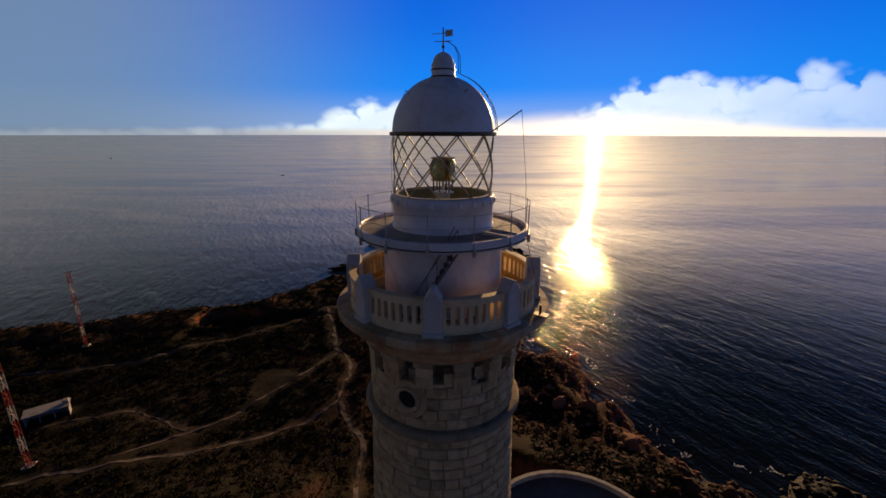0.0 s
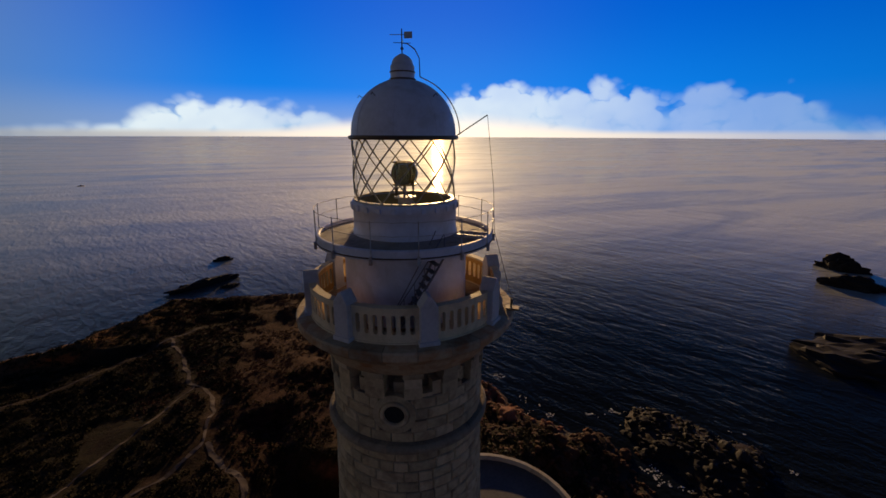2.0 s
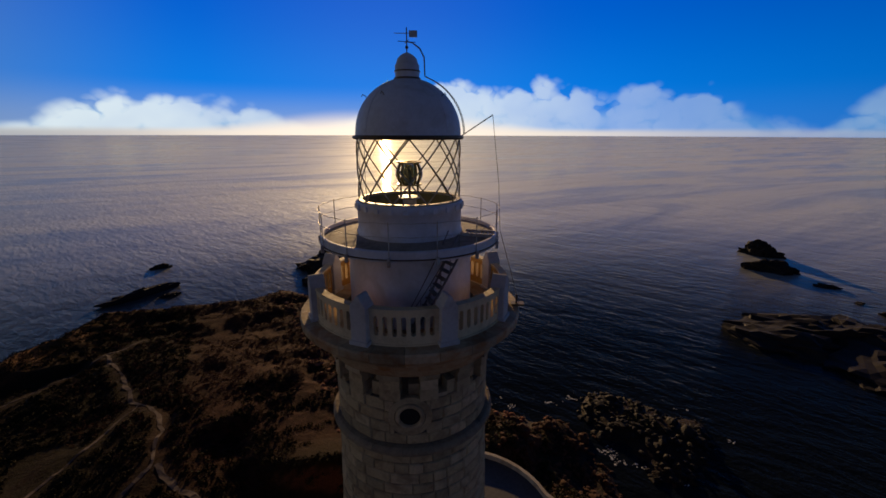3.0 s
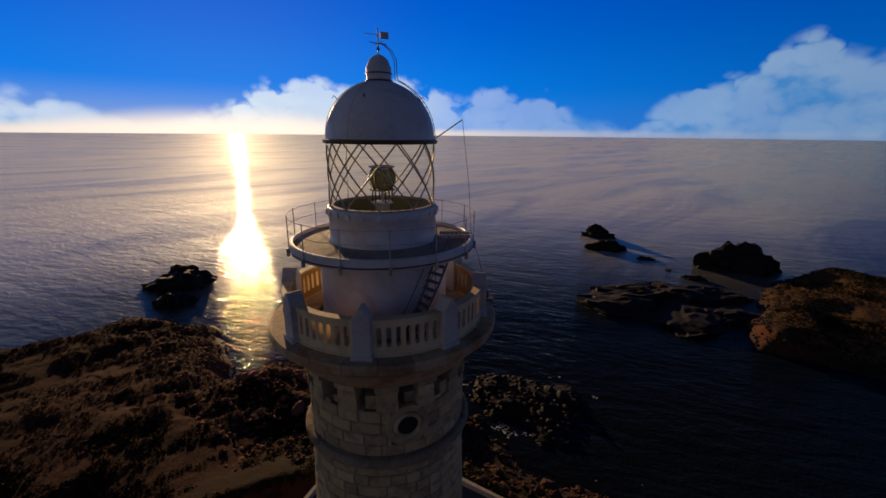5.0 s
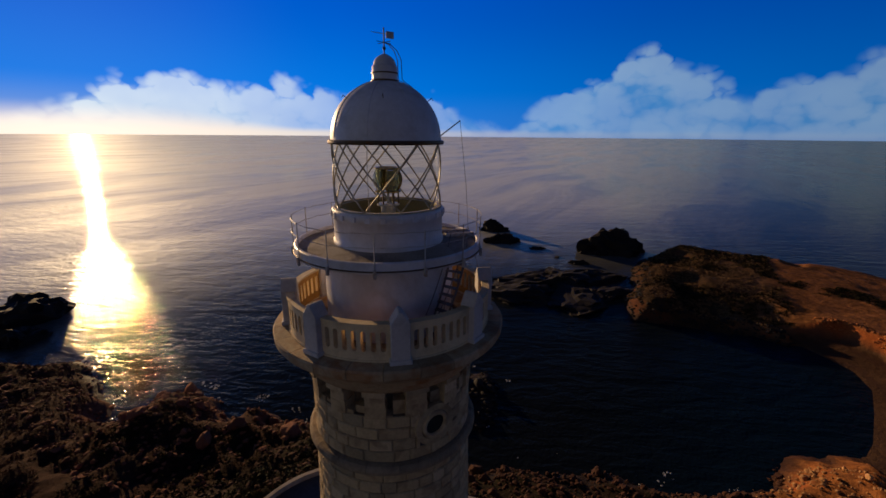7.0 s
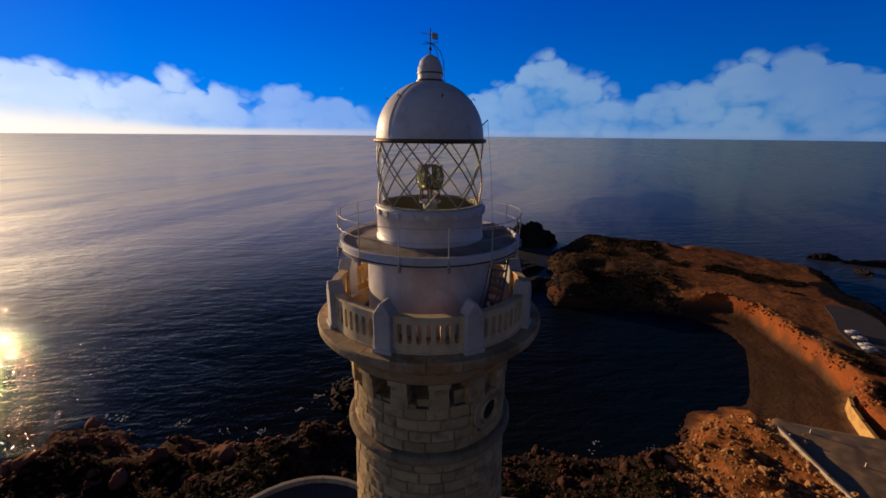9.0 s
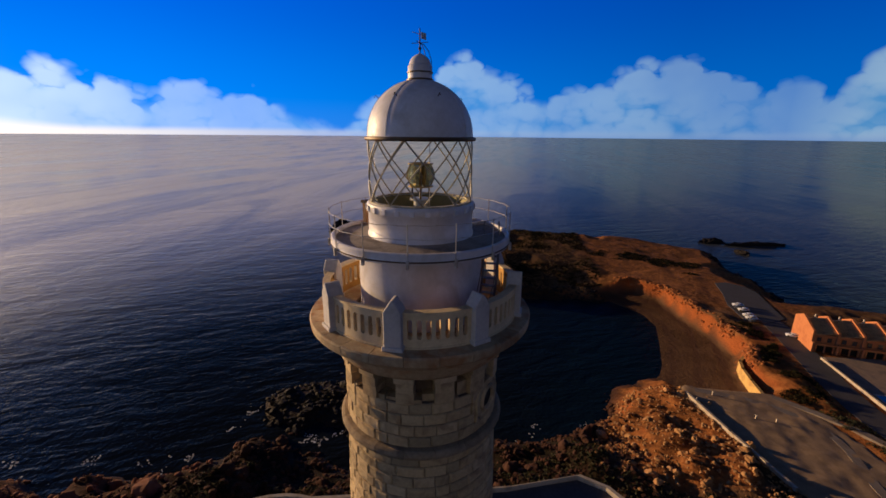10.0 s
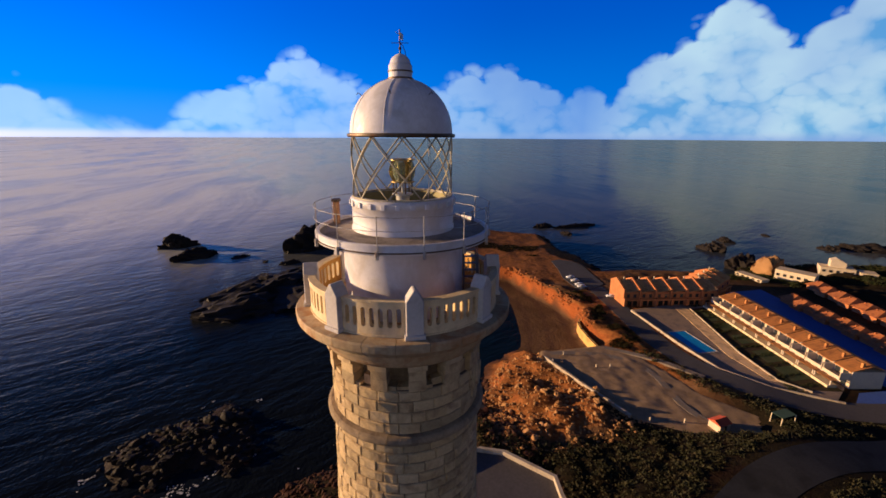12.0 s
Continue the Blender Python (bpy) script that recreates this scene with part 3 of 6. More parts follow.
def smooth(x, lo, hi):
    t = np.clip((x - lo) / (hi - lo), 0, 1)
    return t * t * (3 - 2 * t)


MAIN_ROAD = [(200, -119), (184, -117), (163, -114), (150, -113), (131, -109.3), (115, -106), (97, -104), (82, -104.5), (72, -108.5), (63, -117), (56, -128), (50, -150), (44, -190)]
HILL_ROAD = [(26, -44), (31, -62), (38, -77), (41, -96), (39, -118), (41, -155)]
TRAILS = [[(-50, 150), (-41, 125), (-35, 108), (-28, 100), (-28, 86), (-27, 79), (-33, 72), (-42, 65), (-59, 57), (-90, 48)],
          [(-35, 108), (-41, 92), (-47, 83), (-52, 72), (-70, 57)], [(-27, 79), (-18, 62), (-16, 44)],
          [(-132, 98), (-114, 101), (-98, 104), (-86, 116), (-72, 124), (-63, 134), (-50, 148), (-40, 160)], [(-100, 70), (-80, 76), (-60, 67)]]


def land(x, y):
    """Ground height and its plan masks at arrays of places."""
    x, y = np.asarray(x, float), np.asarray(y, float)
    wob = rolling(x, y, 14.0, 3, 3) * 3.0
    shore = np.maximum(inside(x, y, COAST + COVE), inside(x, y, ISLET)) + wob
    top, weight = np.zeros_like(x), np.full(x.shape, 1e-9)
    for px, py, h in HEIGHTS + PLATEAU:
        w = 1.0 / ((x - px) ** 2 + (y - py) ** 2 + 120.0) ** 1.6
        top, weight = top + w * h, weight + w
    top = top / weight
    rough = rolling(x, y, 9.0, 11, 5)
    ridge = 1.0 - np.abs(rolling(x, y, 16.0, 21, 4))
    steep = 0.16 + 0.42 * smooth(rolling(x, y, 40.0, 5, 2), -0.3, 0.5)
    ramp = np.where(shore > 0, 0.2 + shore * steep + 1.6 * smooth(shore, 0, 7), shore * 0.4)
    near = smooth(shore, -6, 4) * (1 - smooth(shore, 22 + 20 * smooth(x, 5, 25), 48 + 26 * smooth(x, 5, 25))) * (1 - 0.85 * smooth(x, 160, 180) * smooth(shore, 4, 11))
    z = np.minimum(ramp, top)
    craggy = rolling(x, y, 6.0, 41, 4)
    head = smooth(x, 150, 175) * smooth(y, -152, -138)
    near = near * (1 - 0.5 * smooth(y, 105, 135))
    z = z + near * (1.5 * ridge - 1.0 + 0.7 * rough + 1.0 * np.abs(craggy)) + smooth(shore, 5, 30) * (0.4 * rough + 0.35 * np.abs(craggy)) * (1 - 0.7 * head)
    z = z * (1 - 0.55 * smooth(inside(x, y, ISLET) + wob, -3, 3))
    crag = smooth(inside(x, y, CRAG) + wob, -5, 5)
    z = z * (1 - crag) + crag * (10.4 - (0.10 + 0.2 * smooth(x, 68, 88)) * from_line(x, y, [(107, -57), (67, -68)]) + 2.6 * np.abs(rolling(x, y, 8.0, 51, 4)) - 0.6 + 1.2 * rolling(x, y, 18.0, 52, 3))
    bluff = smooth(inside(x, y, BLUFF) + 0.5 * craggy, -2.0, 1.0)
    z = z * (1 - bluff) + bluff * np.maximum(z, 8.7 + 0.3 * rough)
    beach = smooth(inside(x, y, BEACH) + wob * 0.25, -2.0, 1.0)
    sand_z = np.clip(0.10 * (inside(x, y, COAST + COVE) + 2.0), -1.0, 2.6)
    z = z * (1 - beach) + beach * sand_z
    flat = np.zeros_like(x)
    for line, wide in ((MAIN_ROAD, 5.0), (HILL_ROAD, 7.0)):
        flat = np.maximum(flat, 1 - smooth(from_line(x, y, line), wide, wide + 6))
    lot = np.maximum(smooth(inside(x, y, LOT), -4, 2), smooth(inside(x, y, ESTATE), -8, -2))
    lot = np.maximum(lot, smooth(inside(x, y, CAR_PARK), -7, -1))
    flat = np.maximum(flat, lot)
    z = np.where(shore > 1, z * (1 - flat) + flat * top, z)
    z = np.where(lot > 0.01, z * (1 - lot) + lot * 9.0 * (lot > 0) + 0, z)
    z = np.clip(z, -14.0, None)
    trail = np.zeros_like(x)
    for line in TRAILS:
        trail = np.maximum(trail, 1 - smooth(from_line(x, y, line) + 1.2 * rough, 0.3, 1.4))
    bare = np.maximum(head * (0.9 - 0.72 * smooth(y, -62, -24)), smooth(x, 60, 85) * smooth(-y, 20, 40) * (1 - 0.45 * smooth(x, 135, 165))) * (1 - smooth(-y, 160, 220))
    bare = np.maximum(bare, crag)
    bare = np.maximum(bare, smooth(-x, 30, 80) * smooth(y, 85, 105) * 0.6 * (1 - smooth(shore, 20, 38)))
    wet = (1 - smooth(z, 0.3, 2.4 + 1.2 * rough)) * (1 - 0.8 * beach)
    # the same mask also darkens the whole islet
    wet = np.maximum(wet, 0.9 * smooth(inside(x, y, ISLET), -4, 1))
    return z, {"sand": beach * (1 - smooth(z, 2.7, 3.6)), "trail": trail, "bare": bare, "wet": wet, "shore": shore, "red": smooth(y, 50, 80) * smooth(x, -48, -14) * (1 - smooth(x, 150, 180)),
               "band": 0.5 + 0.5 * np.sin(0.75 * inside(x, y, COAST + COVE) + 1.1 * rolling(x, y, 18.0, 33, 2))}


BLUFF = [(212, -68), (206, -72), (195, -83), (172, -87), (154, -90), (139, -92), (139, -104), (160, -103), (190, -108), (215, -110), (226, -90)]
CRAG = [(107, -57), (106, -48), (96, -35), (80, -29), (67, -33), (62, -46), (60, -60), (67, -67), (92, -63)]
LOT = [(105, -59.5), (101, -57), (66, -68), (58, -78), (53, -97), (60, -103), (72, -95), (86, -93), (98, -90), (104, -84)]
CAR_PARK = [(206, -113), (208, -119), (203, -125), (195, -127), (163, -121), (157, -111), (159, -104), (176, -105), (190, -109.5)]
ESTATE = [(134, -112), (100, -110), (82, -110), (70, -117), (58, -130), (54, -160), (85, -205), (150, -215), (160, -190), (156, -112)]


def ground_at(x, y):
    return float(land(np.array([x]), np.array([y]))[0][0])


def build_ground():
    def line(lo, hi, step):
        mid = np.arange(lo, hi + 0.01, step)
        out = [4900, 3000, 1800, 1100, 700, 450, 280, 170, 100, 60, 34, 16, 6]
        return np.concatenate([[lo - d for d in out], mid, [hi + d for d in out[::-1]]])
    xs, ys = line(-200, 345, 1.7), line(-330, 260, 1.7)
    gx, gy = np.meshgrid(xs, ys)
    z, masks = land(gx, gy)
    nx, ny = len(xs), len(ys)
    verts = np.stack([gx, gy, z], -1).reshape(-1, 3)
    i = np.arange(nx * ny).reshape(ny, nx)
    faces = np.stack([i[:-1, :-1], i[:-1, 1:], i[1:, 1:], i[1:, :-1]], -1).reshape(-1, 4)
    me = bpy.data.meshes.new("ground")
    me.vertices.add(len(verts))
    me.vertices.foreach_set("co", verts.ravel())
    me.loops.add(faces.size)
    me.loops.foreach_set("vertex_index", faces.ravel())
    me.polygons.add(len(faces))
    me.polygons.foreach_set("loop_start", np.arange(0, faces.size, 4))
    me.update()
    me.validate()
    for key in ("sand", "trail", "bare", "wet", "band", "red"):
        me.attributes.new(key, "FLOAT", "POINT").data.foreach_set("value", masks[key].ravel().astype(np.float32))
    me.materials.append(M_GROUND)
    return tagged(new("ground", me), "rocky scrub-covered headland with trodden paths and coves", "ground", kind="structure")


def build_sea():
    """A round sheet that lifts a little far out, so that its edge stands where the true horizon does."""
    bm = bmesh.new()
    radii = [0, 60, 150, 300, 600, 1000, 1600, 2200, 2800, 3400, 4000, 4500, 4850]
    rings = []
    for r in radii:
        z = 0.0 if r < 1000 else 58.0 * ((r - 1000) / 3850.0) ** 2
        rings.append([bm.verts.new((r * math.cos(a), r * math.sin(a), z)) for a in np.linspace(0, 2 * math.pi, 121)[:-1]] if r else [bm.verts.new((0, 0, 0))])
    for k in range(120):
        bm.faces.new((rings[0][0], rings[1][k], rings[1][(k + 1) % 120]))
    for p, q in zip(rings[1:], rings[2:]):
        for k in range(120):
            bm.faces.new((p[k], q[k], q[(k + 1) % 120], p[(k + 1) % 120]))
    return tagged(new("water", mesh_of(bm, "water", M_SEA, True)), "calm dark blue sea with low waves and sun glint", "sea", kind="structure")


build_ground()
build_sea()

# ---- the lighthouse ----
PIERS = [90.8, 134.4, 178.0, 221.6, 265.2, 308.8, 356.1, 403.4]      # the angles of the balcony piers
house = thing("lighthouse", "round pale stone lighthouse with white lantern dome and two galleries", "lighthouse", (0, 0, 0))


def wall_radius(z):
    return 3.05 if z > 71 else 3.05 + (71 - z) * 0.027


def build_shaft():
    part("shaft_core", lathe([(wall_radius(28) - 0.06, 28), (wall_radius(71) - 0.06, 71), (2.99, 73.06), (2.38, 73.065), (2.38, 74.2), (2.0, 74.3)], 96), M_MORTAR, house, "dark mortar behind the stones")
    # string course
    prof = [(2.95, 70.88), (3.20, 70.88), (3.28, 70.93), (3.32, 71.01), (3.32, 71.09), (3.28, 71.17), (3.20, 71.22), (2.95, 71.24)]
    for k in range(18):
        part("string_stone", lathe(prof, 6, 20 * k + 0.12, 20 * k + 19.88, closed=True), M_COURSE, house, "rounded stone of the string course")
    # dark ring standing in for the shadow line below the course
    part("string_shade", lathe([(2.95, 70.76), (3.085, 70.76), (3.085, 70.875), (2.95, 70.875)], 96, closed=True), M_MORTAR, house, "dark strip painting the shadow line under the string course")
    # moulded ledge under the balcony
    prof = [(2.6, 74.15), (3.28, 74.15), (3.34, 74.3), (3.42, 74.42), (3.6, 74.56), (3.66, 74.75), (3.7, 74.78)]
    part("lower_moulding", lathe(prof + [(2.6, 74.78)], 96, closed=True), M_LEDGE, house, "weathered stone cornice moulding", True)
    for k in range(24):
        a = k * 15.0 + 4
        prof = [(2.6, 74.785), (3.74, 74.785), (3.86, 74.9), (4.04, 75.06), (4.17, 75.12), (4.23, 75.2), (4.25, 75.44), (4.21, 75.5), (2.6, 75.53)]
        part("ledge_stone", lathe(prof, 5, a + 0.12, a + 14.88, closed=True), M_LEDGE, house)
    rnd = random.Random(31)
    gap = 360 / 14
    for k in range(14):
        b = 142 + k * gap
        a = b + gap / 2
        wide = rnd.uniform(6.0, 7.2)
        part("corbel", arc_box(a - wide, a + wide, 2.5, 3.24, 73.93, 74.148, 4), M_STONE, house)
        part("corbel", arc_box(a - wide + 0.6, a + wide - 0.6, 2.5, 3.12, 73.5, 73.929, 4), M_STONE, house)
        part("corbel", arc_box(a - wide + 0.3, a + wide - 0.2, 2.5, 3.11, 73.06, 73.498, 4), M_STONE, house)
        # back of the recess, its shade painted in by the dark stone
        part("recess_back", arc_box(b - 7.4, b + 7.4, 2.4, 2.56, 73.04, 74.14, 5), M_RECESS, house)
        # stones of uneven height that half fill the recess
        cut, top = rnd.uniform(-2.5, 2.5), (rnd.uniform(73.09, 73.3), rnd.uniform(73.12, 73.62))
        part("recess_stone", arc_box(b - 7.0, b + cut - 0.15, 2.5, 3.03, 73.07, top[0], 3), M_STONE, house)
        part("recess_stone", arc_box(b + cut + 0.15, b + 7.0, 2.5, rnd.uniform(2.8, 3.02), 73.07, top[1], 3), M_STONE, house)


def stone_mesh(units, variant):
    """One rough-dressed block: face to +y, its back in the wall."""
    rnd = random.Random(units * 17 + variant)
    half, r, h, g = radians(units * 2.5), 3.1, 0.445, 0.012
    bm = bmesh.new()
    cols = [-1, -0.9, -0.35, 0.3, 0.9, 1]
    rows = [0, 0.09, 0.5, 0.91, 1]
    grid = []
    for v in rows:
        line = []
        for u in cols:
            a = u * (half - g / r)
            edge = abs(u) == 1 or v in (0, 1)
            out = r - (0.035 if edge else 0.0) + (0 if edge else rnd.uniform(-0.012, 0.02))
            line.append(bm.verts.new((out * math.sin(a), out * math.cos(a) - r, g + v * (h - 2 * g))))
        grid.append(line)
    for i in range(len(rows) - 1):
        for j in range(len(cols) - 1):
            bm.faces.new((grid[i][j], grid[i + 1][j], grid[i + 1][j + 1], grid[i][j + 1]))
    rim = grid[0] + [g_[-1] for g_ in grid[1:]] + grid[-1][-2::-1] + [g_[0] for g_ in grid[-2:0:-1]]
    back = [bm.verts.new((v.co.x * 0.95, -0.16 + v.co.y, v.co.z)) for v in rim]
    for i in range(len(rim)):
        bm.faces.new((rim[i], rim[(i + 1) % len(rim)], back[(i + 1) % len(rim)], back[i]))
    bmesh.ops.recalc_face_normals(bm, faces=bm.faces)
    return mesh_of(bm, "stone", M_STONE)


def build_stones():
    shapes = {(u, v): stone_mesh(u, v) for u in (2, 3, 4) for v in (0, 1, 2)}
    rnd = random.Random(5)
    rest = bmesh.new()
    z = 73.05
    while z > 29.5:
        z -= 0.45
        if 70.80 < z + 0.225 < 71.35:
            z = 70.86 - 0.45
        total = 0
        start = rnd.uniform(0, 5)
        while total < 72:
            u = min(rnd.choice((2, 3, 3, 4)), 72 - total)
            if 72 - total - u == 1:
                u += 1 if u < 4 else -1
            u = max(2, u)
            mid = start + (total + u / 2) * 5.0
            total += u
            d_ocu = abs((mid - OCULUS + 180) % 360 - 180)
            if abs(z + 0.22 - 72.44) < 0.6 and d_ocu < 11 + u * 2.5:
                # cut back to the ring of the round window
                for lo, hi in ((mid - u * 2.5 + 0.3, OCULUS - 11), (OCULUS + 11, mid + u * 2.5 - 0.3)):
                    if hi - lo > 1.0 and hi - lo < u * 5.0:
                        part("stone", arc_box(lo, hi, 2.9, 3.09, z + 0.012, z + 0.433, 2), M_STONE, house)
                continue
            r = wall_radius(z + 0.2) + rnd.uniform(-0.007, 0.007)
            m = pose(*around(mid, r, z), 0, 0, mid - 90)
            me = shapes[(u, rnd.randrange(3))]
            if z > 64.0 and 95 < mid % 360 < 345:
                ob = new("stone", me)
                ob.matrix_basis = m
                ob.parent = house
            else:
                n0 = len(rest.verts)
                rest.from_mesh(me)
                rest.verts.ensure_lookup_table()
                for v in rest.verts[n0:]:
                    v.co = m @ v.co
    tagged(part("lower_stones", rest, M_STONE, house, "coursed pale stone blocks"), kind="stuff")


OCULUS = 245.0


def build_oculus(angle):
    holder = part("oculus", lathe([(0.37, -0.2), (0.52, -0.2), (0.52, 0.12), (0.49, 0.16), (0.42, 0.16), (0.37, 0.12)], 36, closed=True), M_STONE, house, "round window with pale weathered stone ring", True)
    holder.matrix_basis = pose(*around(angle, 3.0, 72.44), 0, 0, angle) @ pose(0, 0, 0, 0, 90, 0)
    # shallow black disc, the darkness of a deep hole put into its colour
    part("pane", lathe([(0.0, 0.03), (0.41, 0.03), (0.41, -0.1), (0.0, -0.1)], 28), M_DARK, holder, "dark window glass, black for the unlit hole behind")
    part("surround", lathe([(0.54, -0.1), (0.78, -0.1), (0.77, 0.075), (0.55, 0.085)], 30, closed=True), M_STONE, holder, "ring of wedge stones")


def build_balcony():
    """Balcony floor, pierced balustrade in bays between pointed piers."""
    part("balcony_floor", arc_box(0, 360, 2.3, 3.5, 75.3, 75.42, 72), M_FLOOR, house, "rust-stained balcony floor")
    shapes = {}
    r0, r1, zb, zt, s0, s1 = 3.46, 3.68, 75.40, 76.67, 75.83, 76.50
    for k in range(8):
        a0, a1 = PIERS[k], (PIERS + [PIERS[0] + 360])[k + 1]
        mid, half = (a0 + a1) / 2, (a1 - a0) / 2 - 4.1
        bm = bmesh.new()
        cell = 2 * half / 7.6
        edge = (2 * half - 7 * cell) / 2

        def pt(u, z, r):
            return bm.verts.new(around(mid - half + u, r, z))
        for side_r, flip in ((r1, False), (r0, True)):
            for i in range(7):
                u0 = edge + i * cell
                cu, hw = u0 + cell / 2, cell * 0.27
                hole, rim = [], []
                for q in range(16):
                    a = 2 * math.pi * (q + 0.5) / 16
                    hr = math.radians(hw) * r1
                    hz = s1 - hr if math.sin(a) > 0 else s0 + hr
                    hole.append((cu + hw * math.cos(a), hz + hr * math.sin(a)))
                    m = max(abs(math.cos(a)), abs(math.sin(a)))
                    rim.append((cu + cell / 2 * math.cos(a) / m, (zb + zt) / 2 + (zt - zb) / 2 * math.sin(a) / m))
                corner = [(u0 + cell, zt), (u0, zt), (u0, zb), (u0 + cell, zb)]
                hv = [pt(u, z, side_r) for u, z in hole]
                rv = [pt(u, z, side_r) for u, z in rim]
                cv = [pt(u, z, side_r) for u, z in corner]
                for q in range(16):
                    f = [hv[q], rv[q], rv[(q + 1) % 16], hv[(q + 1) % 16]]
                    if q in (1, 5, 9, 13):
                        f.insert(2, cv[q // 4])
                    bm.faces.new(f[::-1] if flip else f)
                shapes[(k, i, flip)] = hv
        for i in range(7):
            p, q = shapes[(k, i, False)], shapes[(k, i, True)]
            for j in range(16):
                bm.faces.new((p[j], p[(j + 1) % 16], q[(j + 1) % 16], q[j]))
        for a, b in ((0.0, edge), (2 * half - edge, 2 * half)):
            for r in (r0, r1):
                bm.faces.new([pt(a, zb, r), pt(b, zb, r), pt(b, zt, r), pt(a, zt, r)])
        n = 10
        for z in (zt, zb):
            for j in range(n):
                a, b = 2 * half * j / n, 2 * half * (j + 1) / n
                bm.faces.new([pt(a, z, r0), pt(b, z, r0), pt(b, z, r1), pt(a, z, r1)])
        bmesh.ops.remove_doubles(bm, verts=bm.verts, dist=1e-4)
        bmesh.ops.recalc_face_normals(bm, faces=bm.faces)
        for f in bm.faces:
            c = f.calc_center_median()
            f.material_index = 1 if math.hypot(c.x, c.y) < r0 + 0.02 else 0
        panel = part("balustrade_panel", bm, M_CREAM, house, "cream panel pierced with seven slots, ochre inside")
        panel.data.materials.append(M_OCHRE)
        part("coping", arc_box(mid - half, mid + half, r0 - 0.03, r1 + 0.03, zt + 0.002, zt + 0.075, 10), M_CREAM, panel)
        part("plinth", arc_box(mid - half, mid + half, r0 - 0.03, r1 + 0.04, 75.425, 75.56, 10), M_CREAM, panel)
    bm = bmesh.new()
    w, d, z0, z1, z2 = 0.29, 0.27, 75.425, 76.78, 77.16
    face = [(-w, z0), (w, z0), (w, z1), (0.05, z2), (-0.05, z2), (-w, z1)]
    front = [bm.verts.new((d, x, z)) for x, z in face]
    rear = [bm.verts.new((-d, x, z)) for x, z in face]
    bm.faces.new(front)
    bm.faces.new(rear[::-1])
    for i in range(6):
        bm.faces.new((front[i], rear[i], rear[(i + 1) % 6], front[(i + 1) % 6]))
    bmesh.ops.recalc_face_normals(bm, faces=bm.faces)
    bmesh.ops.bevel(bm, geom=list(bm.edges), offset=0.025, segments=1, affect="EDGES")
    shape = mesh_of(bm, "pier", M_PIER)
    base = mesh_of(boxes((-0.31, 0.33, -0.34, 0.34, 75.424, 75.64), bevel=0.02), "pier_base", M_PIER)
    for k in range(8):
        ob = new("pier", shape)
        ob.matrix_basis = pose(*around(PIERS[k], 3.6), 0, 0, PIERS[k])
        ob.parent = house
        foot = new("pier_base", base)
        foot.parent = ob


def build_drum():
    part("drum", lathe([(2.37, 75.3), (2.37, 75.6), (2.34, 75.62), (2.32, 77.9), (2.37, 77.95), (2.5, 78.12), (2.3, 78.14)], 96), M_WHITE, house, "white painted watch room wall", True)
    part("gallery_deck", lathe([(1.7, 78.1), (2.55, 78.1), (2.7, 78.16), (3.17, 78.2), (3.17, 78.36), (1.7, 78.44)], 96, closed=True), M_DECK, house, "weathered iron gallery deck")
    prof = [(3.172, 78.14), (3.31, 78.14), (3.33, 78.2), (3.31, 78.28), (3.31, 78.46), (3.27, 78.49), (3.2, 78.49), (3.172, 78.45)]
    part("gallery_rim", lathe(prof, 96, closed=True), M_WHITE, house, "pale raised gallery rim")
    part("rim_band", lathe([(3.332, 78.2), (3.35, 78.21), (3.35, 78.24), (3.332, 78.25)], 96, closed=True), M_IRON, house)


def build_railing():
    for k in range(14):
        a = 184.5 + k * 360 / 14
        bm = tube(bmesh.new(), [around(a, 3.34, 78.1), around(a, 3.34, 79.42)], 0.018)
        post = part("rail_post", bm, M_RAIL, house)
        br = boxes((-0.03, 0.07, -0.045, 0.045, 78.02, 78.3), bevel=0.01)
        br.transform(pose(*around(a, 3.36), 0, 0, a))
        part("bracket", br, M_RAIL, post)
    for z in (78.95, 79.38):
        ring = [around(i * 4.0, 3.34, z + 0.012 * math.sin(i * 1.9)) for i in range(91)]
        part("handrail", tube(bmesh.new(), ring, 0.011, 5), M_RAIL, house)


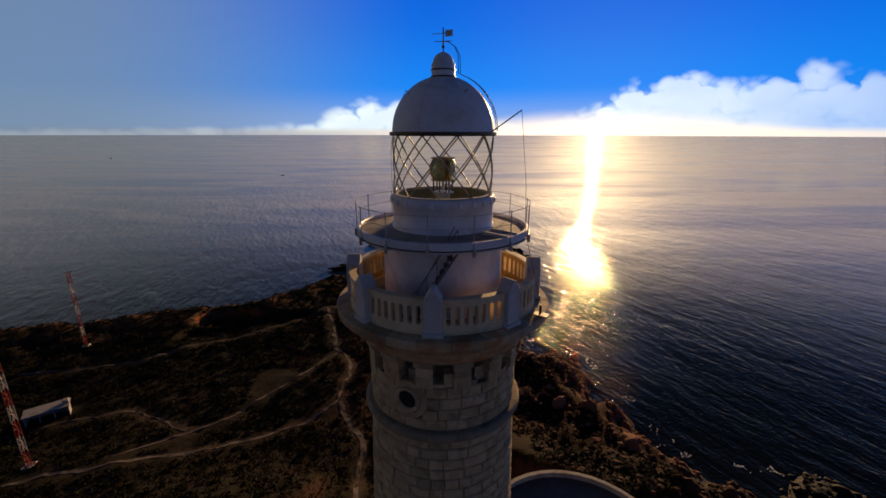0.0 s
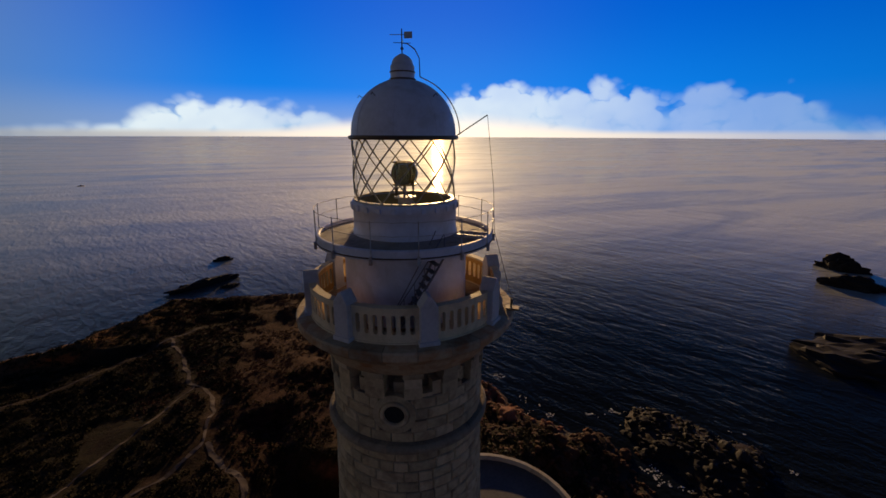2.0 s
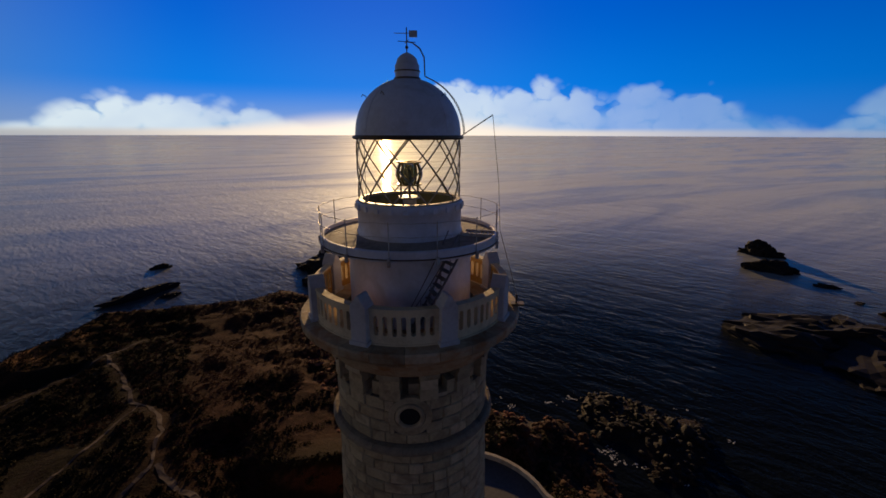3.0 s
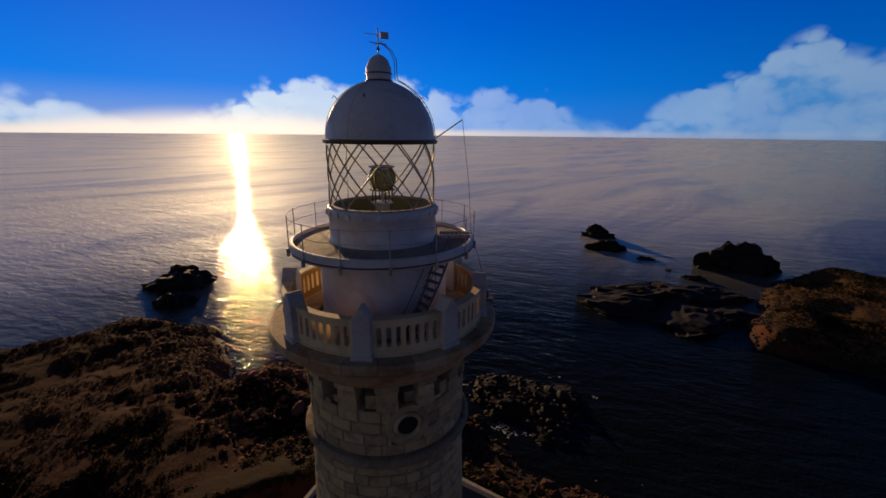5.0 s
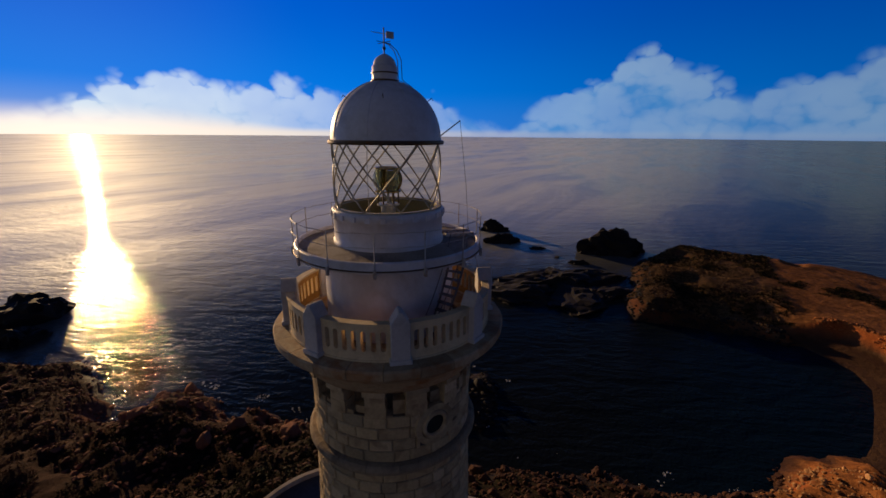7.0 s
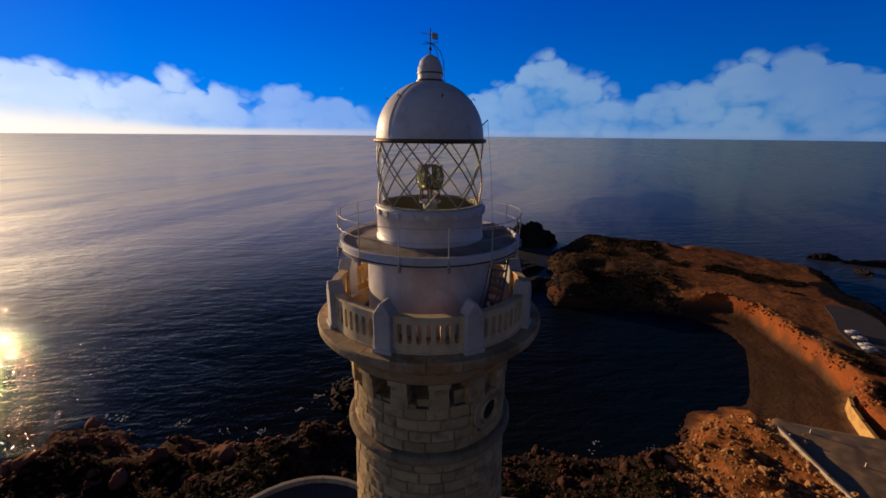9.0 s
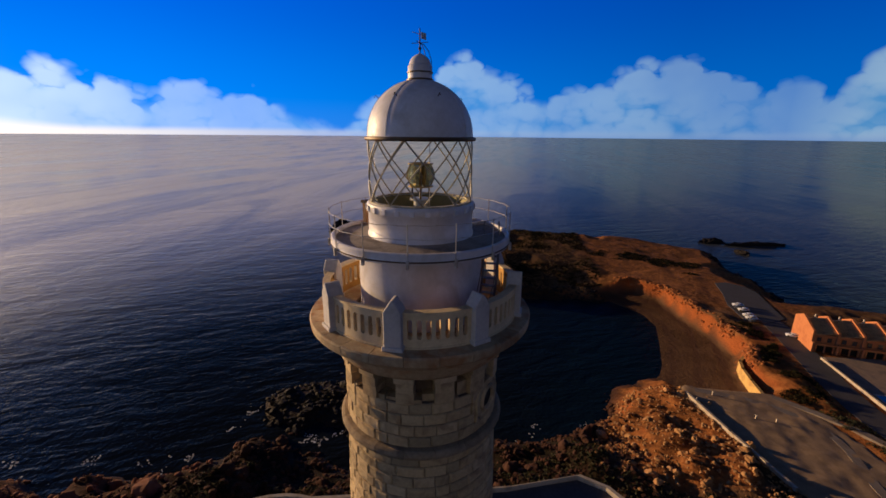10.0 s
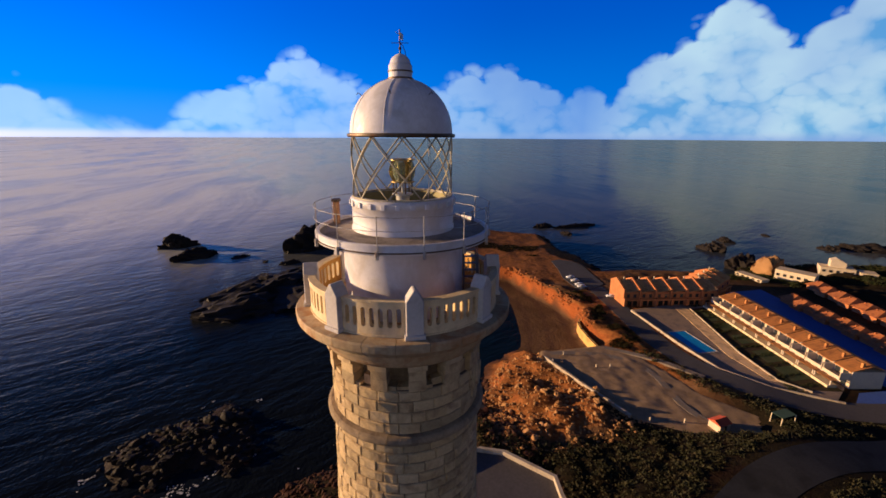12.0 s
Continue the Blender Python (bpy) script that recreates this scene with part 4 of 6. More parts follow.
def build_lantern():
    part("lantern_wall", lathe([(1.97, 78.40), (1.97, 78.52), (1.93, 78.55), (1.93, 79.3), (1.97, 79.32), (1.97, 79.6), (1.93, 79.64), (1.80, 79.64), (1.78, 78.9), (0.3, 78.9)], 96), M_WHITE, house, "white metal lantern base wall", True)
    part("inner_lining", lathe([(1.775, 78.92), (1.775, 79.6), (1.76, 79.6), (1.76, 78.92)], 72, closed=True), M_OLIVE, house, "olive painted inner lining")
    for k in range(24):
        a = k * 15.0 + 3
        bm = boxes((-0.02, 0.05, -0.085, 0.085, -0.1, 0.1), bevel=0.015)
        bm.transform(pose(*around(a, 1.975, 79.46), 0, 0, a))
        part("vent_cover", bm, M_DOME, house)
    glass = part("glazing", lathe([(1.83, 79.64), (1.83, 81.8)], 60), M_PANE, house, "clear lantern glass", True)
    glass.visible_shadow = False
    part("sill_ring", lathe([(1.74, 79.641), (1.9, 79.641), (1.9, 79.69), (1.74, 79.69)], 72, closed=True), M_BAR, house)
    for k in range(10):
        for way in (-1, 1):
            a0, a1 = -4 + 36 * k, -4 + 36 * k + way * 54
            pts = [around(a0 + (a1 - a0) * i / 10, 1.86, 81.8 - 2.12 * i / 10) for i in range(11)]
            part("glazing_bar", tube(bmesh.new(), pts, 0.028, 5), M_BAR, house)
    part("dome_rim", lathe([(1.72, 81.78), (1.95, 81.78), (1.98, 81.83), (1.98, 81.9), (1.9, 81.92), (1.72, 81.9)], 96, closed=True), M_IRON, house, "dark iron gutter rim")
    prof = [(1.88, 81.905), (1.88, 81.95)]
    for i in range(1, 25):
        a = radians(90 * i / 24)
        r = 1.87 * math.cos(a)
        if r < 0.44:
            break
        prof.append((r, 81.95 + 1.88 * math.sin(a)))
    prof += [(0.46, 83.78)]
    dome = part("dome", lathe(prof, 96), M_DOME, house, "smooth pale grey painted dome", True)
    for k in range(8):
        a = 20 + 45 * k
        pts = [around(a, 1.876 * math.cos(radians(q)), 81.95 + 1.886 * math.sin(radians(q))) for q in range(0, 76, 5)]
        part("seam", tube(bmesh.new(), pts, 0.009, 4), M_DOME, dome)
    part("cupola_base", lathe([(0.40, 83.74), (0.47, 83.74), (0.47, 83.82), (0.43, 83.84), (0.40, 83.84)], 40, closed=True), M_IRON, house, "dark ring")
    prof = [(0.42, 83.82), (0.42, 84.24), (0.40, 84.26), (0.38, 84.26), (0.37, 84.33), (0.33, 84.44), (0.25, 84.53), (0.14, 84.6), (0.05, 84.64), (0.0, 84.64)]
    part("cupola", lathe(prof, 40), M_DOME, house, "small domed ventilator", True)
    part("cupola_band", lathe([(0.425, 84.02), (0.45, 84.02), (0.45, 84.06), (0.425, 84.06)], 40, closed=True), M_IRON, house)
    vane = part("finial", tube(bmesh.new(), [(0, 0, 84.6), (0, 0, 85.42)], 0.022, 8), M_IRON, house, "iron finial rod")
    part("ball", lathe([(0.0, 84.74), (0.04, 84.76), (0.06, 84.8), (0.04, 84.85), (0.0, 84.87)], 12), M_IRON, vane)
    part("compass_bars", tube(tube(bmesh.new(), [(-0.3, 0.06, 84.98), (0.3, -0.06, 84.98)], 0.012, 5), [(-0.06, -0.3, 84.98), (0.06, 0.3, 84.98)], 0.012, 5), M_IRON, vane)
    bm = boxes((0.08, 0.36, -0.008, 0.008, 85.12, 85.33))
    tube(bm, [(-0.42, 0, 85.24), (0.1, 0, 85.24)], 0.012, 5)
    bm.transform(pose(0, 0, 0, 0, 0, -25))
    part("wind_vane", bm, M_GREYBOX, vane, "grey metal vane plate")
    # hoop ladder over the dome
    for off in (-3.5, 3.5):
        pts = [around(340 + off, 2.0 * math.cos(radians(q)) + 0.03, 81.95 + 2.02 * math.sin(radians(q))) for q in range(0, 70, 4)]
        pts += [around(340 + off * 3, 0.62, 83.9), around(340 + off * 3, 0.6, 84.5), around(340 + off * 3, 0.45, 84.78), around(340 + off * 3, 0.2, 84.95), (0, 0, 84.98)]
        part("ladder_rail", tube(bmesh.new(), pts, 0.014, 5), M_IRON, house)
    for q in range(2, 68, 6):
        r, z = 2.0 * math.cos(radians(q)) + 0.03, 81.95 + 2.02 * math.sin(radians(q))
        part("rung", tube(bmesh.new(), [around(336.5, r, z), around(343.5, r, z)], 0.011, 5), M_IRON, house)
    for a in (160, 215, 100, 20, 300):
        part("dome_hook", tube(bmesh.new(), [around(a, 1.42, 83.18), around(a, 1.55, 83.28), around(a, 1.6, 83.2)], 0.014, 5), M_IRON, house)
    # davit arm with its stay wire
    arm = part("davit_arm", tube(bmesh.new(), [around(331, 1.9, 81.9), around(331, 3.0, 82.62)], 0.022, 6), M_IRON, house, "iron davit arm")
    part("stay_wire", tube(bmesh.new(), [around(331, 3.0, 82.62), around(330, 3.3, 80.2), around(329, 3.4, 78.5), around(328, 4.25, 75.6)], 0.009, 4), M_IRON, arm)
    plate = boxes((-0.22, 0.28, -0.16, 0.16, 75.53, 75.6), (-0.05, 0.02, -0.04, 0.04, 75.6, 75.95))
    plate.transform(pose(*around(328, 4.16), 0, 0, 328))
    part("wire_anchor", plate, M_IRON, arm, "small iron anchor plate")
    part("handle_bar", tube(bmesh.new(), [around(200, 1.93, 79.7), around(200, 1.99, 80.2), around(200, 1.99, 81.3), around(200, 1.93, 81.75)], 0.012, 5), M_RAIL, house)


def build_optic():
    optic = thing("lighthouse_lens", "old brass framed glass lens on a grey pedestal inside the lantern", "lens", (0, 0, 0))
    part("pedestal", lathe([(0.0, 78.9), (0.36, 78.9), (0.36, 79.3), (0.26, 79.36), (0.26, 79.62), (0.4, 79.66), (0.4, 79.72), (0.0, 79.74)], 24), M_GREYBOX, optic, "grey enamelled pedestal")
    for k in range(6):
        a = 60 * k + 10
        part("leg", tube(bmesh.new(), [around(a, 0.36, 79.7), around(a, 0.36, 80.2)], 0.03, 6), M_IRON, optic)
    for k in range(4):
        mid = 245 + 90 * k
        prof = []
        for i in range(25):
            z = 80.18 + 0.78 * i / 24
            prof.append((0.34 + 0.15 * math.sin(math.pi * i / 24) + (0.022 if i % 2 else 0.0), z))
        prof += [(r - 0.06, z) for r, z in prof[::-6]]
        pane = part("lens_panel", lathe(prof, 12, mid - 32, mid + 32, closed=True), M_LENS, optic, "ribbed glass panel")
        for e in (-33, 33):
            pts = [around(mid + e, 0.35 + 0.15 * math.sin(math.pi * i / 8), 80.18 + 0.78 * i / 8) for i in range(9)]
            part("frame_bar", tube(bmesh.new(), pts, 0.028, 5), M_BRASS, pane)
        part("back_plate", arc_box(mid - 30, mid + 30, 0.24, 0.27, 80.2, 80.92, 8), M_BRASS, pane, "dull brass plate")
    for z in (80.14, 80.95):
        part("frame_ring", lathe([(0.36, z), (0.46, z), (0.46, z + 0.05), (0.36, z + 0.05)], 32, closed=True), M_BRASS, optic)
    part("lamp", lathe([(0.0, 79.74), (0.05, 79.74), (0.05, 80.4), (0.08, 80.5), (0.05, 80.62), (0.0, 80.64)], 12), M_GREYBOX, optic)


def build_stair():
    stair = thing("gallery_stair", "steep dark iron stair curving up the drum to the upper gallery", "stair", (0, 0, 0))
    n = 11
    for i in range(n):
        a, z = 248.5 + 30 * i / (n - 1), 75.62 + 2.42 * i / (n - 1)
        part("tread", arc_box(a - 1.8, a + 2.2, 2.38, 2.94, z, z + 0.03, 2), M_STAIR, stair)
    for r in (2.40, 2.94):
        pts = [around(246.5 + 33 * i / 10, r, 75.45 + 2.6 * i / 10) for i in range(11)]
        part("stringer", tube(bmesh.new(), pts, 0.04, 5), M_STAIR, stair)
        part("stair_rail", tube(bmesh.new(), [(x, y, z + 0.8) for x, y, z in pts], 0.018, 5), M_STAIR, stair)
    for i in range(0, 11, 2):
        p = around(246.5 + 33 * i / 10, 2.98, 75.45 + 2.6 * i / 10)
        part("baluster", tube(bmesh.new(), [p, (p[0], p[1], p[2] + 0.8)], 0.014, 5), M_STAIR, stair)


def build_deck_things():
    box_ = thing("equipment_post", "brown weathered equipment box on a post on the gallery deck", "equipment", around(64, 2.85, 78.37), 64)
    part("post", boxes((-0.1, 0.1, -0.11, 0.11, 0, 0.9), bevel=0.02), M_RUSTBOX, box_, "brown stained casing")
    part("cap", boxes((-0.14, 0.14, -0.16, 0.16, 0.902, 1.02), bevel=0.02), M_IRON, box_, "dark metal cap")
    hatch = thing("deck_ladder", "pale slatted steps lying on the gallery deck", "ladder", around(318, 2.65, 78.41), 318)
    for y in (-0.3, 0.3):
        part("side_rail", boxes((-0.55, 0.55, y - 0.025, y + 0.025, 0, 0.12)), M_RAIL, hatch)
    for i in range(7):
        part("slat", boxes((-0.5 + i * 0.155, -0.42 + i * 0.155, -0.275, 0.275, 0.03, 0.07)), M_RAIL, hatch)


build_shaft()
build_oculus(OCULUS)
build_balcony()
build_drum()
build_railing()
build_lantern()
build_optic()
build_stair()
build_deck_things()

# ---- the lighthouse yard: a walled terrace with a round bastion ----


def build_terrace():
    round_edge = [(17.5 + 13.2 * math.cos(radians(a)), 24.5 + 13.2 * math.sin(radians(a))) for a in range(-8, 172, 9)]
    outline = [(-24, -24), (14, -26), (29, -26.4), (32.5, -27), (39.3, -21), (41, -17), (37, -6)] + round_edge + [(-24, 24)]
    yard = thing("lighthouse_terrace", "paved lighthouse terrace on a retaining wall with a pale parapet", "terrace", (0, 0, 0))
    part("retaining_wall", prism(bmesh.new(), outline, 14.0, 29.8), M_STONE, yard, "rough stone retaining wall")
    cx = sum(p[0] for p in outline) / len(outline)
    cy = sum(p[1] for p in outline) / len(outline)
    inner = [(x + (cx - x) / math.hypot(cx - x, cy - y) * 0.6, y + (cy - y) / math.hypot(cx - x, cy - y) * 0.6) for x, y in outline]
    part("paving", prism(bmesh.new(), inner, 29.802, 29.9), M_PAVING, yard, "blue-grey paving")
    n = len(outline)
    for i in range(n):
        j = (i + 1) % n
        bm = prism(bmesh.new(), [outline[i], outline[j], inner[j], inner[i]], 29.803, 30.75)
        part("parapet", bm, M_CONCRETE, yard)


def ribbon(name, line, wide, mat, label, category, lift=0.12, step=3.0, drape=False):
    """A road or path laid along a line on the ground, with a little thickness."""
    pts = []
    for (x0, y0), (x1, y1) in zip(line, line[1:]):
        n = max(1, int(math.hypot(x1 - x0, y1 - y0) / step))
        pts += [(x0 + (x1 - x0) * i / n, y0 + (y1 - y0) * i / n) for i in range(n)]
    pts.append(line[-1])
    for _ in range(6):
        pts = [pts[0]] + [((a[0] + 2 * b[0] + c[0]) / 4, (a[1] + 2 * b[1] + c[1]) / 4) for a, b, c in zip(pts, pts[1:], pts[2:])] + [pts[-1]]
    arr = np.array(pts)
    d = np.gradient(arr, axis=0)
    d /= np.linalg.norm(d, axis=1)[:, None]
    side = np.stack([-d[:, 1], d[:, 0]], -1)
    cols = np.linspace(-wide / 2, wide / 2, 5)
    if drape:
        # a worn path wanders, widens and narrows, and follows the ground
        wander = rolling(arr[:, 0], arr[:, 1], 7.0, 83, 3)
        arr = arr + side * wander[:, None] * 0.7
        cols = cols[None, :] * (1 + 0.7 * rolling(arr[:, 0], arr[:, 1], 4.0, 84, 2))[:, None]
    else:
        cols = np.repeat(cols[None, :], len(arr), axis=0)
    grid = arr[:, None, :] + side[:, None, :] * cols[:, :, None]
    z = land(grid[..., 0], grid[..., 1])[0]
    if not drape:
        z = np.repeat(z.max(axis=1, keepdims=True), 5, axis=1)
        for _ in range(4):
            z[1:-1] = (z[:-2] + 2 * z[1:-1] + z[2:]) / 4
    bm = bmesh.new()
    top = [[bm.verts.new((*grid[i, j], z[i, j] + lift)) for j in range(5)] for i in range(len(arr))]
    low = [[bm.verts.new((*grid[i, j], z[i, j] - 0.8)) for j in (0, 4)] for i in range(len(arr))]
    for i in range(len(arr) - 1):
        for j in range(4):
            bm.faces.new((top[i][j], top[i + 1][j], top[i + 1][j + 1], top[i][j + 1]))
        bm.faces.new((low[i][0], low[i + 1][0], top[i + 1][0], top[i][0]))
        bm.faces.new((top[i][4], top[i + 1][4], low[i + 1][1], low[i][1]))
    bmesh.ops.recalc_face_normals(bm, faces=bm.faces)
    return tagged(new(name, mesh_of(bm, name, mat)), label, category, kind="structure")


def slab(name, outline, z, mat, label, category, deep=0.5):
    return tagged(new(name, mesh_of(prism(bmesh.new(), outline, z - deep, z), name, mat)), label, category, kind="structure")


def wall_run(name, line, z, high, thick, mat, label, cap=None):
    """A garden wall in straight lengths, each with a coping."""
    run = thing(name, label, "wall", (*line[0], z))
    ox, oy = line[0]
    for (x0, y0), (x1, y1) in zip(line, line[1:]):
        length, turn = math.hypot(x1 - x0, y1 - y0), math.degrees(math.atan2(y1 - y0, x1 - x0))
        m = pose(x0 - ox, y0 - oy, 0, 0, 0, turn)
        bm = boxes((-thick / 2, length + thick / 2 - 0.02, -thick / 2, thick / 2, -0.6, high))
        bm.transform(m)
        w = part("wall_length", bm, mat, run)
        bm = boxes((-thick / 2 - 0.06, length + thick / 2 - 0.02, -thick / 2 - 0.06, thick / 2 + 0.06, high + 0.003, high + 0.12))
        bm.transform(m)
        part("coping", bm, cap or mat, w)
    return run


build_terrace()
ribbon("road", MAIN_ROAD, 8.5, M_ASPHALT, "grey asphalt road with pale kerbs along the estate", "road")
ribbon("hill_road", HILL_ROAD, 9.0, M_SHADEROAD, "asphalt road curving below the lighthouse, darkened by painted shade", "road")
slab("car_park", CAR_PARK, 9.2, M_ASPHALT, "asphalt car park at the end of the road", "car park")
M_FOOTPATH = material("trodden_path", (0.13, 0.105, 0.095), 0.95, spec=0.05, stain=0.3, stain_colour=(0.045, 0.033, 0.026), amount=0.6, grain=2.0, fine=10, bump=0.3)
for k, line in enumerate(TRAILS):
    ribbon("footpath", line, (0.9, 0.5, 0.9, 0.5, 0.5)[k], M_FOOTPATH, "narrow trodden path through dark scrub", "path", 0.09, 1.2, True)


def build_lot():
    """The gravel lot: an uneven sheet with low swells and ruts."""
    xs, ys = np.arange(52, 107, 0.9), np.arange(-105, -56, 0.9)
    gx, gy = np.meshgrid(xs, ys)
    edge = inside(gx, gy, LOT)
    z = 9.32 + smooth(edge, 0.0, 5.0) * (0.28 * rolling(gx, gy, 9.0, 91, 4) + 0.10 * rolling(gx, gy, 2.2, 92, 2) + 0.10)
    z = np.where(edge > -0.2, np.maximum(z, 9.16), 8.7)
    keep = edge > -0.9
    index = np.full(gx.shape, -1)
    index[keep] = np.arange(keep.sum())
    quads = np.stack([index[:-1, :-1], index[:-1, 1:], index[1:, 1:], index[1:, :-1]], -1).reshape(-1, 4)
    quads = quads[(quads >= 0).all(axis=1)]
    me = bpy.data.meshes.new("gravel_lot")
    me.from_pydata(np.stack([gx[keep], gy[keep], z[keep]], -1).tolist(), [], quads.tolist())
    me.materials.append(M_GRAVEL)
    for p in me.polygons:
        p.use_smooth = True
    return tagged(new("gravel_lot", me), "bare grey-brown gravel lot", "lot", kind="structure")


build_lot()
ribbon("lot_track", [(103, -62), (101.5, -72), (99, -80), (93, -87), (86, -90), (78, -88), (69, -84), (60, -87)], 2.2, M_TRACK, "pale worn lane round the gravel lot", "track", 0.38)
for x, y in ((91.3, -72.5), (90.4, -77), (64.5, -71.7), (62.2, -80.4), (101, -66), (97, -60)):
    post = new("lot_post", mesh_of(boxes((-0.13, 0.13, -0.13, 0.13, -0.4, 1.1), (-0.17, 0.17, -0.17, 0.17, 1.103, 1.2)), "lot_post", M_HOUSE))
    post.matrix_basis = pose(x, y, 9.35)
    tagged(post, "short white post standing on the gravel lot", "post", "lot posts")
ribbon("shore_track", [(103, -83), (99, -88), (91, -95), (84, -99), (78, -101)], 2.2, M_TRACK, "pale dirt track", "track", 0.3)

# ---- the holiday estate ----
M_DECKING = material("pool_terrace_paving", (0.31, 0.225, 0.165), 0.85, stain=0.3, stain_colour=(0.18, 0.14, 0.12), amount=0.5, grain=3, fine=14, bump=0.3)
GARDEN = [(131, -114.5), (100, -112.5), (82, -112.5), (71, -119), (61.5, -131), (66, -140), (128, -155), (133, -150)]
slab("estate_ground", GARDEN, 9.25, M_DECKING, "pale paved pool terrace", "terrace")
slab("estate_walk", [(129, -134), (89, -121.5), (74, -121), (72, -124), (89, -126.2), (127, -139)], 9.33, M_SANDPATH, "sandy walkway beside the pool", "walkway", 0.07)
slab("estate_street", [(140, -172), (62, -152.6), (63, -141), (59, -134), (52, -138), (46, -150), (44, -172), (60, -174), (84, -179), (118, -188), (140, -193)], 9.3, M_STREET, "street between the house rows, blue shade put into its colour", "street")
wall_run("estate_wall", [(129, -112.6), (100, -110.8), (82, -110.8), (70, -117.6), (59.5, -130.5)], 9.2, 0.75, 0.4, M_CONCRETE, "long pale boundary wall beside the road")
wall_run("garden_wall", [(126, -139.5), (89, -126.6), (73, -123.6), (66, -127.5)], 9.2, 0.45, 0.25, M_CONCRETE, "low cream wall between walkway and gardens")
wall_run("shore_wall", [(129, -88.5), (126, -86), (121, -84.4), (114, -83.4), (106, -82.6)], 4.6, 3.2, 0.8, M_YELLOW, "ochre retaining wall above the beach")
wall_run("lot_wall", [(100, -58.5), (84, -62.5), (67, -67.5)], 9.3, 0.9, 0.5, M_CONCRETE, "low stone wall at the lot edge")
M_EARTH = material("garden_earth", (0.075, 0.055, 0.032), 0.95, spec=0.05, stain=0.3, stain_colour=(0.035, 0.04, 0.016), amount=0.7, grain=2, fine=10, bump=0.6)
slab("garden_earth", [(126.5, -140.6), (89, -127.4), (73.5, -124.6), (67, -128.4), (64.5, -137.4), (126.5, -150.5)], 9.31, M_EARTH, "dark planted earth of the back gardens", "garden", 0.2)
for k, (x0, w) in enumerate([(121, 9), (111, 7), (101.5, 8), (90, 9.5), (79.5, 9.5)]):
    f = (126 - x0) / 60.0
    y_lo = -140.5 + (126 - x0) * 0.262
    slab("lawn", [(x0, y_lo - 1.5), (x0 - w * 0.8, y_lo - 1.5 + w * 0.21), (x0 - w * 0.8, y_lo - 9.5 + w * 0.2), (x0, y_lo - 9.5)], 9.36, M_LAWN, "dark green garden lawn", "lawn", 0.09)


def build_pool():
    pool = thing("swimming_pool", "blue tiled swimming pool with pale stone edging", "pool", (100.5, -117, 9.26), -3)
    w, h = 8.0, 3.7
    water = material("pool_water", (0.02, 0.30, 0.72), 0.08, stain=0.5, stain_colour=(0.016, 0.21, 0.5), amount=0.2, grain=2, bump=0.2)
    part("water", boxes((-w, w, -h, h, -0.3, 0.02)), water, pool, "clear blue water")
    for row in ((-w - 0.5, w + 0.5, h, h + 0.5, -0.3, 0.12), (-w - 0.5, w + 0.5, -h - 0.5, -h, -0.3, 0.12), (-w - 0.5, -w, -h + 0.002, h - 0.002, -0.3, 0.12), (w, w + 0.5, -h + 0.002, h - 0.002, -0.3, 0.12)):
        part("edging", boxes(row, bevel=0.03), M_CONCRETE, pool)


def window(parent, x, y, z, w, h, facing=-1.0, frame_mat=None):
    """A window in a wall whose face looks along y * facing."""
    d = 0.08 * facing
    ob = part("window", boxes((x - w / 2 - 0.08, x + w / 2 + 0.08, y - abs(d), y + abs(d), z - 0.08, z + h + 0.08)), frame_mat or M_HOUSE, parent)
    part("pane", boxes((x - w / 2, x + w / 2, y + d * 0.9 - 0.03, y + d * 0.9 + 0.06 * facing, z, z + h)), M_WINDOW, ob)
    return ob


def terrace_unit(kind, wide, deep, eave, ridge, wall_mat, roof_mat, label, group, tip=0.0):
    """One house of a row: face to -y, x across the unit."""
    unit = thing(kind, label, "house", (0, 0, 0), group=group)
    part("wall", boxes((0, wide - 0.02, 0, deep, -1.0, eave)), wall_mat, unit)
    bm = bmesh.new()
    ov = 0.35
    p = [(-ov, eave - 0.05), (deep * 0.62, ridge), (deep + ov, eave + 0.3), (deep + ov, eave + 0.05), (deep * 0.62, ridge - 0.28), (-ov, eave - 0.3)]
    a = [bm.verts.new((0.26, y, z)) for y, z in p]
    b = [bm.verts.new((wide - 0.26, y, z + tip)) for y, z in p]
    bm.faces.new(a)
    bm.faces.new(b[::-1])
    for i in range(6):
        bm.faces.new((a[i], a[(i + 1) % 6], b[(i + 1) % 6], b[i]))
    bmesh.ops.recalc_face_normals(bm, faces=bm.faces)
    roof = part("roof", bm, roof_mat, unit, "tiled roof slope")
    n = int((wide - 0.7) / 0.55)
    for i in range(n):
        bm = tube(bmesh.new(), [(0.5 + i * 0.55, -ov, eave - 0.02 + tip * i / n), (0.5 + i * 0.55, deep * 0.62, ridge + 0.02 + tip * i / n)], 0.09, 4)
        part("roof_rib", bm, roof_mat, roof)
    return unit


